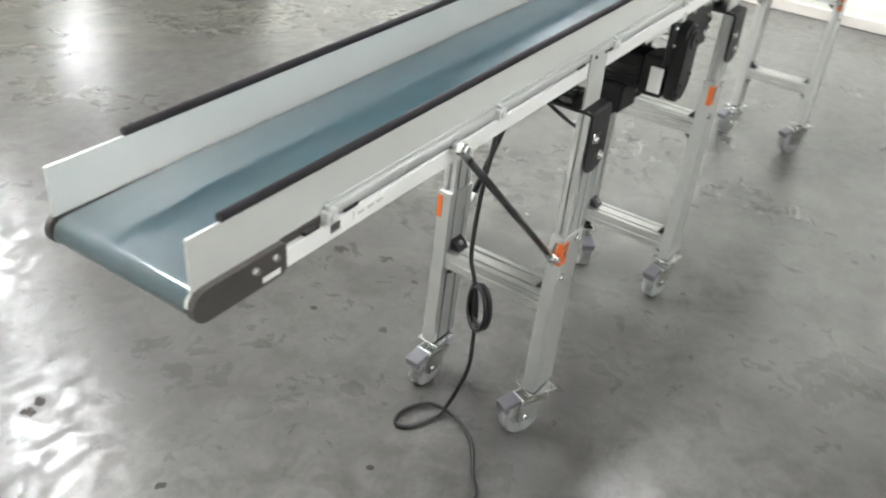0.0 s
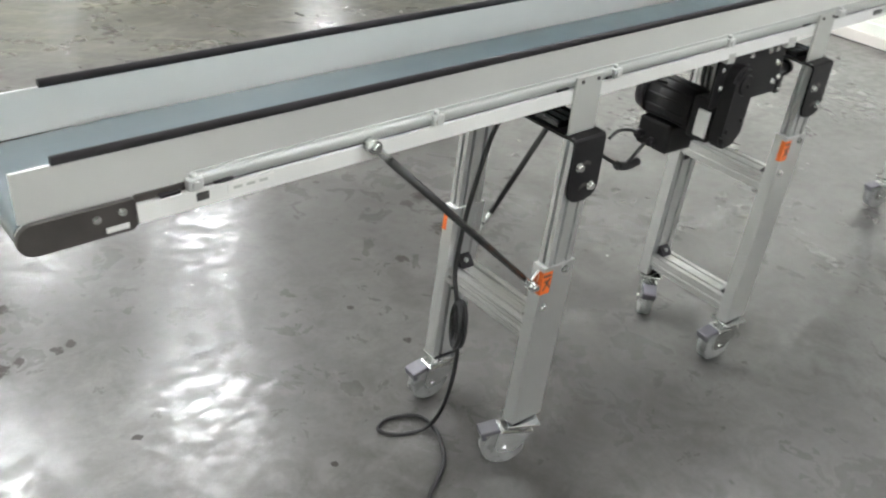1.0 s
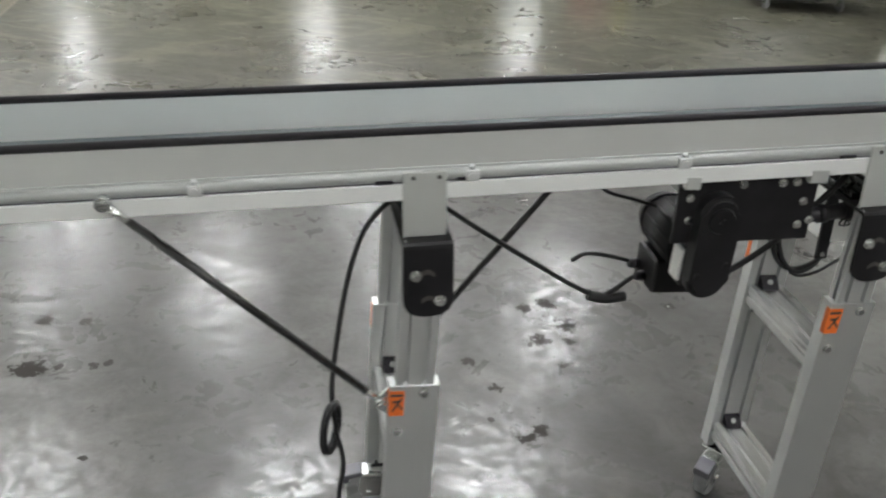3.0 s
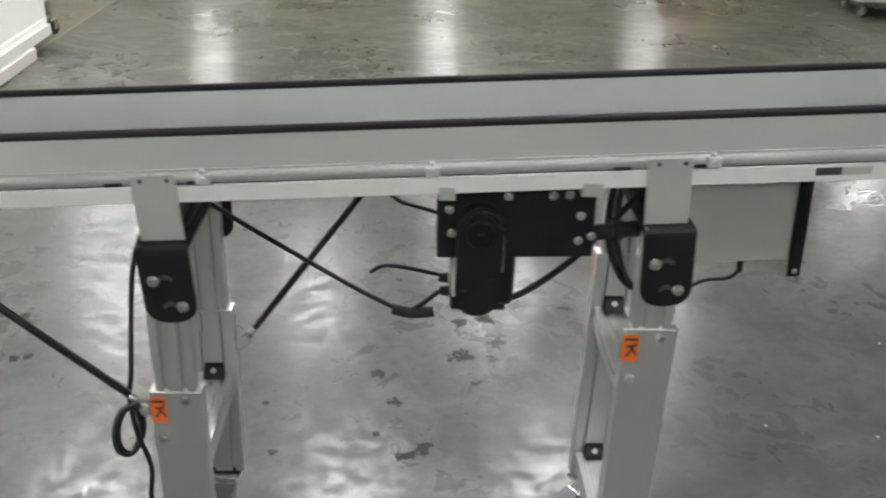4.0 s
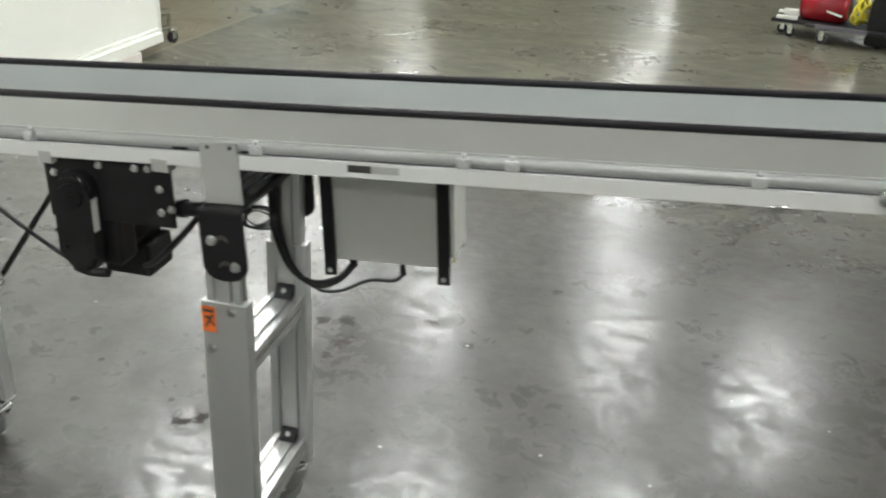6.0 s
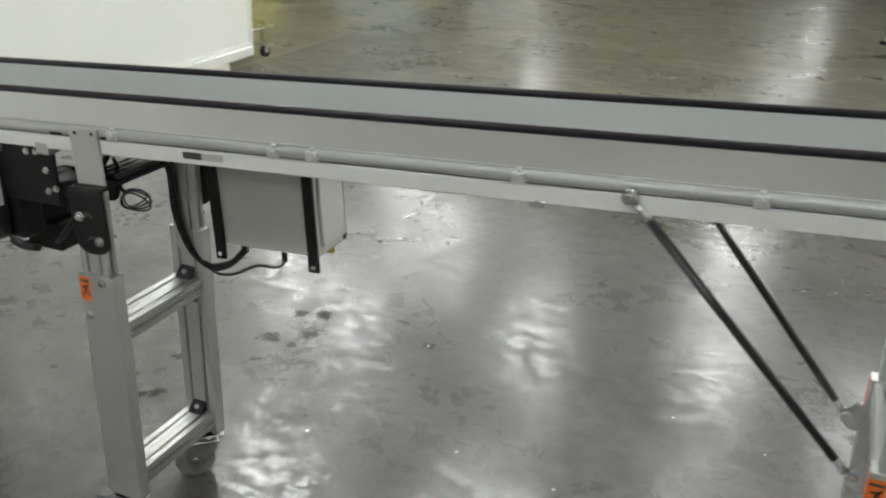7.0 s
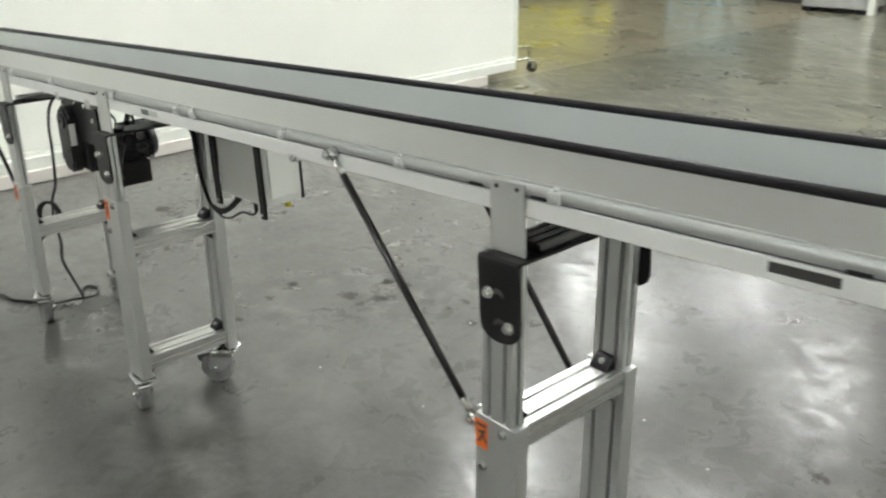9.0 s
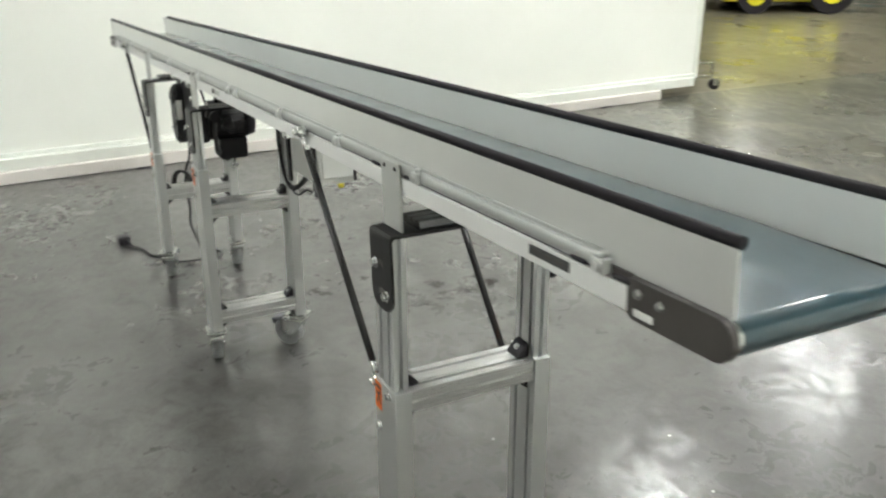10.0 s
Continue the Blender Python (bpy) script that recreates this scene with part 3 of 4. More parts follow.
def stand(x, collar, bars, headings, label):
    """One H-frame on two telescopic legs; bars are the heights of the cross bars' tops."""
    rail = 0.876 + math.tan(radians(TILT)) * x
    root = thing("support_stand", pose(x, MID_Y, 0), label, "support stand", "conveyor stands")
    foot = 0.124
    top = rail - 0.098
    for s, heading in zip((-1, 1), headings):
        outer = s * (MID_Y + 0.033)                 # the leg's outer face
        inner = outer - s * LEG_D
        y0, y1 = sorted((outer, inner))
        # inner profile
        io, ii = outer - s * 0.002, inner + s * 0.002
        a, b = sorted((io, ii))
        bm = bmesh.new()
        prism(bm, slotted(-0.032, 0.032, a, b, 2, 1, 2, 1, 0.0075, 0.0105), collar - 0.05, top)
        part("inner_leg", bm, ALU, root, "grooved aluminium inner leg")
        # outer sleeve, plain outside and grooved inside
        bm = bmesh.new()
        hw = LEG_W / 2
        prism(bm, slotted(-hw, hw, y0, y1, 0 if s < 0 else 2, 0, 2 if s < 0 else 0, 0, 0.008, 0.011), foot, collar)
        sleeve = part("leg_sleeve", bm, ALU, root, "silver aluminium leg sleeve")
        bm = bmesh.new()
        box(bm, -hw - 0.0006, hw + 0.0006, y0 - 0.0006, y1 + 0.0006, collar - 0.003, collar + 0.001, 0.0005, seg=1)
        part("sleeve_rim", bm, ALU, sleeve)
        for bx, bz in ((0.016, -0.014), (-0.026, -0.092)):
            bm = bmesh.new()
            bolt_head(bm, (bx, outer, collar + bz), (0, s, 0), 0.0065, 0.005)
            part("bolt", bm, STEEL, sleeve)
        # warning label with a black pictogram
        bm = bmesh.new()
        box(bm, -hw - 0.0008, -hw + 0.0255, outer, outer + s * 0.0008, collar - 0.060, collar - 0.009, 0.0003, seg=1)
        box(bm, -hw - 0.0008, -hw, outer - s * 0.011, outer, collar - 0.060, collar - 0.009)
        lab = part("warning_label", bm, ORANGE_LABEL, sleeve, "orange warning label")
        foot_block = bmesh.new()
        box(foot_block, -0.030, 0.030, y0 + 0.003, y1 - 0.003, foot - 0.007, foot, 0.001, seg=1)
        part("end_cap", foot_block, BLACK_RUBBER, sleeve)
        bm = bmesh.new()
        q0 = -hw + 0.001
        f0, f1 = outer + s * 0.0009, outer + s * 0.0013
        box(bm, q0, q0 + 0.022, f0, f1, collar - 0.020, collar - 0.015)
        for xa, za, xb, zb in ((0.003, -0.050, 0.017, -0.024), (0.020, -0.047, 0.006, -0.028), (0.004, -0.033, 0.019, -0.031)):
            prism(bm, [(q0 + xa, collar + za), (q0 + xa + 0.0042, collar + za), (q0 + xb + 0.0042, collar + zb), (q0 + xb, collar + zb)] if abs(za - zb) > 0.004 else
                  [(q0 + xa, collar + za), (q0 + xb, collar + zb), (q0 + xb, collar + zb + 0.004), (q0 + xa, collar + za + 0.004)], f0, f1, "y")
        # the label belongs to the sleeve, so the print is merged beside it there
        part("pictogram", bm, DARK_LABEL, sleeve)
        caster(root, (0, (outer + inner) / 2, 0), heading, foot - 0.007)
    # cross bars with black corner connectors
    y_in = MID_Y + 0.033 - LEG_D
    for zt in bars:
        bm = bmesh.new()
        prism(bm, slotted(-0.036, 0.036, zt - 0.040, zt, 2, 1, 2, 1, 0.007, 0.006), -y_in, y_in, "y")
        bar = part("cross_bar", bm, ALU_BAR, root, "bright grooved cross bar")
        for s in (-1, 1):
            for dz, z in ((1, zt), (-1, zt - 0.040)):
                bm = bmesh.new()
                e = s * y_in
                poly = [(e, z), (e - s * 0.024, z), (e - s * 0.020, z + dz * 0.008), (e - s * 0.008, z + dz * 0.020), (e, z + dz * 0.024)]
                prism(bm, poly, -0.018, 0.018, "x")
                joint = part("corner_joint", bm, BLACK_RUBBER, bar, "black corner joint")
            bm = bmesh.new()
            bolt_head(bm, (0.0, s * (y_in - 0.014), zt + 0.014), (0, -s, 1), 0.0042, 0.003)
            part("joint_bolt", bm, GREY_PLATE, bar)
    # black yoke that carries the bed: a strap with two bent-down ends, tilted with the bed
    lean = Matrix.Translation((0, 0, rail - 0.03)) @ pose(0, 0, 0, 0, -TILT, 0) @ Matrix.Translation((0, 0, 0.03 - rail))
    zt = rail - 0.096
    for s in (-1, 1):
        outer = s * (MID_Y + 0.033)
        hw = 0.0405
        flange = [(-hw, zt - 0.010)]
        flange += [(hw * c, zt - 0.098 - 0.034 * d) for c, d in ((-1, 0), (-0.97, 0.35), (-0.84, 0.66), (-0.6, 0.87), (-0.3, 0.97), (0, 1), (0.3, 0.97), (0.6, 0.87), (0.84, 0.66), (0.97, 0.35), (1, 0))] + [(hw, zt - 0.010)]
        bm = bmesh.new()
        prism(bm, flange, outer + s * 0.0005, outer + s * 0.0055, "y", lean)
        # rolled shoulder
        sh = [(outer + s * 0.0055, zt - 0.010), (outer + s * 0.0045, zt - 0.004), (outer + s * 0.001, zt), (outer - s * 0.152, zt), (outer - s * 0.152, zt - 0.005),
              (outer - s * 0.002, zt - 0.005), (outer + s * 0.0005, zt - 0.010)]
        prism(bm, sh, -hw, hw, "x", lean)
        yoke = part("yoke_flange", bm, BLACK_PAINT, root, "black bent steel flange")
        for bx, bz in ((-0.020, -0.056), (0.019, -0.103)):
            bm = bmesh.new()
            bolt_head(bm, (bx, outer + s * 0.0055, zt + bz), (0, s, 0), 0.0072, 0.0065)
            bmesh.ops.transform(bm, matrix=lean, verts=bm.verts)
            part("yoke_bolt", bm, STEEL, yoke)
            # curved adjusting slot beside the bolt
            bm = bmesh.new()
            arc = [(bx + (0.006 + 0.024 * k / 7) * (1 if bx < 0 else -1), zt + bz + 0.006 * math.sin(math.pi * k / 7)) for k in range(8)]
            for p, q in zip(arc, arc[1:]):
                prism(bm, [(p[0], p[1] - 0.004), (q[0], q[1] - 0.004), (q[0], q[1] + 0.004), (p[0], p[1] + 0.004)], outer + s * 0.0055, outer + s * 0.0062, "y", lean)
            part("adjusting_slot", bm, END_CAST, yoke, "dull adjusting slot")
        # plate between the rail's channel and the yoke
        po = s * (MID_Y + 0.0095)
        bm = bmesh.new()
        ya, yb = sorted((po, po + s * 0.005))
        box(bm, -0.036, 0.032, ya, yb, zt + 0.0005, rail + 0.0135, 0.0015, lean, 1)
        plate = part("mounting_plate", bm, GREY_PLATE, root, "grey mounting plate")
        for bx in (-0.020, 0.020):
            bm = bmesh.new()
            bolt_head(bm, (bx, po + s * 0.005, rail + 0.004), (0, s, 0), 0.0026, 0.001)
            bmesh.ops.transform(bm, matrix=lean, verts=bm.verts)
            part("plate_screw", bm, END_CAST, plate)
    bm = bmesh.new()
    prism(bm, slotted(-0.032, 0.032, zt + 0.0004, zt + 0.014, 0, 0, 3, 0, 0.006, 0.006), -MID_Y + 0.018, MID_Y - 0.018, "y", lean)
    part("yoke_bar", bm, BLACK_ANODISED, root, "black grooved yoke bar")
    return root


stand(0.0475, 0.513, (0.370,), (155, 176), "silver telescopic stand with one cross bar and casters")
stand(0.8225, 0.652, (0.540, 0.187), (172, 222), "silver telescopic stand with two cross bars and casters")
stand(2.255, 0.645, (0.643, 0.285), (150, 160), "silver telescopic stand with a high cross bar")


# ---------- struts ----------
def strut(p0, p1, out):
    """A black brace tube with steel clevis ends, from the rail p0 to the leg p1."""
    p0, p1 = Vector(p0), Vector(p1)
    d = (p1 - p0).normalized()
    root = thing("brace_strut", Matrix.Translation(p1), "slim black brace strut with steel ends", "strut", "brace struts")
    a, b = p0 - p1, Vector((0, 0, 0))
    bm = bmesh.new()
    rod(bm, a + d * 0.045, b - d * 0.035, 0.0068, 16)
    part("tube", bm, TUBE_BLACK, root)
    for end, sgn in ((a, 1), (b, -1)):
        bm = bmesh.new()
        rod(bm, end + sgn * d * 0.008, end + sgn * d * 0.047, 0.0062, 12)
        rod(bm, end + Vector((0, -0.010, 0)), end + Vector((0, 0.010, 0)), 0.011, 14)
        rod(bm, end + Vector((0, out * 0.010, 0)), end + Vector((0, out * 0.017, 0)), 0.0075, 6)
        part("clevis", bm, STEEL, root, "steel clevis end")
    bm = bmesh.new()
    prism(bm, [(0.006, -0.022), (0.022, -0.022), (0.022, 0.030), (0.012, 0.030), (-0.008, 0.008), (-0.008, -0.008)] if p1.x > p0.x else
          [(-0.006, -0.022), (-0.022, -0.022), (-0.022, 0.030), (-0.012, 0.030), (0.008, 0.008), (0.008, -0.008)], -0.003, 0.003, "y")
    part("lug", bm, STEEL, root, "steel lug")
    return root


strut((-0.424, -0.018, 0.843), (-0.006, -0.018, 0.473), -1)
strut((0.440, 0.253, 0.896), (0.109, 0.253, 0.440), 1)
strut((1.832, -0.018, 0.985), (2.190, -0.018, 0.618), -1)
strut((1.832, 0.253, 0.985), (2.190, 0.253, 0.560), 1)


# ---------- drive ----------
def gear_motor():
    root = thing("gear_motor", pose(0.55, 0.0, 0.70), "black conveyor drive motor with rounded belt cover", "motor")
    # side plate under the rail
    bm = bmesh.new()
    box(bm, -0.075, 0.172, 0.004, 0.012, 0.058, 0.190, 0.002, pose(0, 0, 0, 0, -2, 0))
    plate = part("mounting_plate", bm, BLACK_PAINT, root, "black steel side plate")
    for x, z in ((-0.055, 0.10), (-0.060, 0.14), (0.03, 0.165), (0.10, 0.168), (0.125, 0.17), (0.145, 0.135), (0.145, 0.092), (0.165, 0.10)):
        bm = bmesh.new()
        bolt_head(bm, (x, 0.004, z), (0, -1, 0), 0.0055, 0.004)
        part("bolt", bm, STEEL, plate)
    # belt cover: a long rounded box
    r, cx = 0.036, -0.011
    zc, zl = 0.118, -0.001
    poly = [(cx + r * math.cos(a), zc + r * math.sin(a)) for a in (math.pi * k / 12 for k in range(13))]
    poly += [(cx + r * math.cos(a), zl + r * math.sin(a)) for a in (math.pi + math.pi * k / 12 for k in range(13))]
    bm = bmesh.new()
    prism(bm, poly, -0.026, 0.004, "y")
    edges = [e for e in bm.edges if all(abs(v.co.y + 0.026) < 1e-5 for v in e.verts)]
    bmesh.ops.bevel(bm, geom=edges, offset=0.008, segments=3, affect="EDGES")
    cover = part("belt_cover", bm, BLACK_PAINT, root, "black rounded belt cover")
    bm = bmesh.new()
    rod(bm, (cx, -0.0255, 0.112), (cx, -0.031, 0.112), 0.024, 28, 0.021)
    part("cover_cap", bm, BLACK_PAINT, cover)
    for x, z in ((cx, 0.112), (0.012, 0.030), (-0.034, 0.010)):
        bm = bmesh.new()
        bolt_head(bm, (x, -0.026 if z < 0.09 else -0.031, z), (0, -1, 0), 0.0045, 0.003)
        part("cover_screw", bm, BLACK_PAINT, cover)
    bm = bmesh.new()
    box(bm, 0.0248, 0.0262, -0.023, -0.006, 0.046, 0.108, 0.0004, None, 1)
    part("side_label", bm, WHITE_LABEL, cover, "narrow pale label")
    # gearbox and motor body along y
    bm = bmesh.new()
    box(bm, -0.042, 0.050, 0.012, 0.070, -0.034, 0.062, 0.008)
    part("gearbox", bm, BLACK_PAINT, root, "black gearbox block")
    bm = bmesh.new()
    rod(bm, (0, 0.070, 0.016), (0, 0.190, 0.016), 0.049, 40)
    body = part("motor_body", bm, BLACK_PAINT, root, "round black motor body")
    for k in range(12):
        a = math.pi * (0.08 + k / 6)
        bm = bmesh.new()
        rod(bm, (0.0485 * math.cos(a), 0.078, 0.016 + 0.0485 * math.sin(a)), (0.0485 * math.cos(a), 0.185, 0.016 + 0.0485 * math.sin(a)), 0.0035, 8)
        part("cooling_rib", bm, BLACK_PAINT, body)
    bm = bmesh.new()
    rod(bm, (0, 0.190, 0.016), (0, 0.222, 0.016), 0.052, 40, 0.044)
    part("fan_cover", bm, BLACK_RUBBER, root, "black fan cover")
    bm = bmesh.new()
    box(bm, -0.048, 0.050, 0.100, 0.190, -0.096, -0.028, 0.006)
    tb = part("terminal_box", bm, BLACK_PAINT, root, "black terminal box")
    bm = bmesh.new()
    rod(bm, (-0.050, 0.175, -0.070), (-0.068, 0.175, -0.070), 0.011, 14, 0.008)
    rod(bm, (-0.050, 0.140, -0.078), (-0.066, 0.140, -0.078), 0.011, 14, 0.008)
    part("cable_gland", bm, BLACK_RUBBER, tb)
    bm = bmesh.new()
    box(bm, -0.0505, -0.0425, 0.014, 0.045, -0.020, 0.040, 0.0015, None, 1)
    part("name_plate", bm, WHITE_LABEL, root, "pale motor name plate")
    # carrier between drive and bed
    bm = bmesh.new()
    box(bm, -0.078, -0.055, 0.020, 0.220, 0.145, 0.178, 0.002)
    part("carrier", bm, GREY_PLATE, root, "grey carrier bracket")
    bm = bmesh.new()
    box(bm, 0.140, 0.172, -0.010, 0.020, 0.172, 0.196, 0.002)
    part("clamp", bm, GREY_PLATE, root, "grey clamp block")
    bm = bmesh.new()
    box(bm, -0.078, -0.052, -0.010, 0.020, 0.160, 0.183, 0.002)
    part("clamp", bm, GREY_PLATE, root, "grey clamp block")
    return root


gear_motor()


def connector_tube():
    root = thing("connector_tube", pose(0.705, 0.045, 0.785, 0, -6, 0), "black round connector between drive plate and stand", "connector")
    bm = bmesh.new()
    rod(bm, (0.0, 0, 0), (0.118, 0, 0.002), 0.0135, 20)
    part("sleeve", bm, BLACK_RUBBER, root)
    for x in (0.0, 0.052, 0.100):
        bm = bmesh.new()
        rod(bm, (x, 0, 0.001), (x + 0.016, 0, 0.001), 0.0165, 20)
        part("collar", bm, BLACK_PAINT, root, "black clamping collar")
    return root


connector_tube()


# ---------- control box ----------
def control_box():
    root = thing("control_box", pose(1.040, 0.288, 0.643, 0, -3.6, 0), "light grey control box hung on black bars", "control box")
    bm = bmesh.new()
    box(bm, -0.112, 0.122, -0.050, 0.055, 0.0, 0.235, 0.004)
    part("enclosure", bm, BOX_PAINT, root)
    for x, y in ((-0.118, -0.058), (0.114, -0.058), (-0.118, 0.058), (0.114, 0.058)):
        bm = bmesh.new()
        box(bm, x - 0.012, x + 0.012, y - 0.004, y + 0.004, -0.030 if y < 0 else 0.004, 0.255, 0.001, None, 1)
        bar = part("hanging_bar", bm, BLACK_PAINT, root, "black hanging bar")
        bm = bmesh.new()
        bolt_head(bm, (x, y - 0.004 if y < 0 else y + 0.004, -0.018 if y < 0 else 0.016), (0, -1 if y < 0 else 1, 0), 0.004, 0.003)
        part("bar_screw", bm, STEEL, bar)
    bm = bmesh.new()
    box(bm, 0.122, 0.132, -0.040, 0.050, 0.020, 0.225, 0.003)
    part("side_lid", bm, BOX_PAINT, root, "paler side lid")
    for x, y in ((-0.085, -0.02), (0.022, -0.028)):
        bm = bmesh.new()
        rod(bm, (x, y, 0.0), (x, y, -0.022 if x < 0 else -0.032), 0.009 if x < 0 else 0.006, 14, 0.006)
        part("cable_gland", bm, BLACK_RUBBER, root, "black cable gland")
    bm = bmesh.new()
    rod(bm, (0.108, 0.02, 0.0), (0.108, 0.02, -0.014), 0.009, 14)
    part("knob", bm, YELLOW_HOSE, root, "small yellow knob")
    return root


control_box()


# ---------- cables ----------
def cable(label, runs, name="cable"):
    """One cable thing; every run is (points, radius)."""
    first = Vector(runs[0][0][-1])
    root = thing(name, Matrix.Translation(first), label, "cable")
    for pts, r in runs:
        bm = bmesh.new()
        hose(bm, [Vector(p) - first for p in pts], r)
        part("run", bm, CABLE_MAT, root)
    return root


power = cable("black power cord, coiled and looped down to the floor", [
    ([(0.10, 0.15, 0.80), (0.035, 0.150, 0.785), (-0.020, 0.135, 0.74), (-0.048, 0.128, 0.67), (-0.066, 0.130, 0.56), (-0.077, 0.125, 0.45), (-0.080, 0.108, 0.40),
      (-0.072, 0.098, 0.33), (-0.056, 0.103, 0.245), (-0.062, 0.100, 0.17), (-0.052, 0.126, 0.08), (-0.058, 0.145, 0.025), (-0.085, 0.155, 0.006), (-0.140, 0.175, 0.006), (-0.160, 0.208, 0.006), (-0.115, 0.224, 0.006),
      (-0.055, 0.190, 0.010), (-0.060, 0.118, 0.014), (-0.100, 0.045, 0.006), (-0.18, -0.010, 0.006), (-0.225, -0.046, 0.006), (-0.30, -0.062, 0.006), (-0.385, -0.112, 0.008)], 0.0048),
], "power_cord")
bm = bmesh.new()
for k, (da, dz) in enumerate(((0.0, 0.0), (0.005, 0.003), (-0.004, 0.005))):
    ring = []
    for a in (2 * math.pi * i / 14 for i in range(15)):
        side = da + 0.033 * math.cos(a)
        ring.append((-0.086 + 0.45 * side + 0.004 * k, 0.090 + 0.89 * side - 0.002 * k, 0.338 + dz + 0.050 * math.sin(a)))
    hose(bm, [Vector(p) - power.location for p in ring], 0.0048, 8, 4)
part("coil", bm, CABLE_MAT, power, "tied coil of cord")
bm = bmesh.new()
box(bm, -0.445, -0.395, -0.150, -0.100, 0.004, 0.040, 0.010, Matrix.Translation(-power.location))
rod(bm, Vector((-0.40, -0.118, 0.02)) - power.location, Vector((-0.375, -0.107, 0.012)) - power.location, 0.011, 14, 0.007)
part("plug", bm, BLACK_RUBBER, power, "black mains plug")

cable("thin black motor lead with plug under the bed", [
    ([(0.025, 0.15, 0.780), (0.085, 0.15, 0.775), (0.16, 0.15, 0.727), (0.27, 0.15, 0.657), (0.37, 0.15, 0.597), (0.43, 0.15, 0.575), (0.485, 0.148, 0.617)], 0.0045),
    ([(0.36, 0.155, 0.648), (0.385, 0.155, 0.662), (0.425, 0.155, 0.658), (0.487, 0.18, 0.632)], 0.0040),
    ([(0.385, 0.16, 0.81), (0.41, 0.16, 0.785), (0.46, 0.155, 0.772), (0.50, 0.14, 0.765)], 0.0035),
    ([(0.565, 0.12, 0.615), (0.62, 0.085, 0.648), (0.695, 0.065, 0.722), (0.75, 0.060, 0.790), (0.785, 0.055, 0.838), (0.805, 0.055, 0.868)], 0.0060),
    ([(0.40, 0.148, 0.578), (0.435, 0.148, 0.570), (0.475, 0.148, 0.574)], 0.0105),
], "motor_cable")

lead = bpy.data.objects["motor_cable"]
bm = bmesh.new()
hose(bm, [Vector(p) - lead.location for p in ((0.812, 0.062, 0.862), (0.828, 0.060, 0.835), (0.826, 0.058, 0.805), (0.838, 0.060, 0.795))], 0.0040, 8, 5)
part("run", bm, CABLE_MAT, lead)
for k in range(4):
    bm = bmesh.new()
    ring = [(0.848 + 0.026 * math.cos(a) + 0.005 * math.sin(2 * a + k), 0.068 + 0.014 * math.sin(a + 0.8 * k), 0.784 + (0.013 + 0.003 * k) * math.sin(a) - 0.003 * k) for a in (2 * math.pi * i / 12 for i in range(13))]
    hose(bm, [Vector(p) - lead.location for p in ring], 0.0018, 6, 3)
    part("wire_loop", bm, CABLE_MAT, lead, "loop of thin wire")

cable("bundle of black leads to the control box", [
    ([(0.80, 0.19, 0.845), (0.795, 0.235, 0.785), (0.797, 0.24, 0.690), (0.828, 0.24, 0.608), (0.875, 0.242, 0.575), (0.930, 0.250, 0.588), (0.960, 0.268, 0.622)], 0.0062),
    ([(0.815, 0.19, 0.845), (0.808, 0.228, 0.780), (0.812, 0.232, 0.690), (0.840, 0.235, 0.606), (0.885, 0.24, 0.570), (0.930, 0.250, 0.583), (0.962, 0.272, 0.618)], 0.0055),
    ([(0.875, 0.245, 0.566), (0.90, 0.247, 0.556), (0.94, 0.25, 0.563), (0.995, 0.255, 0.592), (1.045, 0.26, 0.597), (1.068, 0.262, 0.618)], 0.0035),
], "control_cable")


# ---------- things further off ----------
def small_caster(root, x, y, m_zero, r=0.045, mat=None):
    bm = bmesh.new()
    rod(bm, (x, y - 0.014, r), (x, y + 0.014, r), r, 20)
    w = part("wheel", bm, mat or BLACK_RUBBER, root)
    bm = bmesh.new()
    for s in (-1, 1):
        box(bm, x - 0.02, x + 0.02, y + s * 0.018 - 0.002, y + s * 0.018 + 0.002, r - 0.01, m_zero, 0.0)
    box(bm, x - 0.03, x + 0.03, y - 0.02, y + 0.02, m_zero - 0.006, m_zero)
    part("fork", bm, STEEL, w)


# caster outrigger at the partition's corner
def outrigger():
    root = thing("partition_caster", pose(-1.87, 4.36, 0, 0, 0, 80), "steel outrigger with caster at the partition's corner", "caster")
    bm = bmesh.new()
    box(bm, -0.10, 0.10, -0.012, 0.012, 0.20, 0.215, 0.003)
    box(bm, -0.10, 0.10, -0.012, 0.012, 0.10, 0.115, 0.003)
    box(bm, 0.09, 0.105, -0.012, 0.012, 0.085, 0.215, 0.003)
    part("arm", bm, STEEL, root, "thin steel arm")
    small_caster(root, 0.125, 0.0, 0.09, 0.042)
    return root


outrigger()


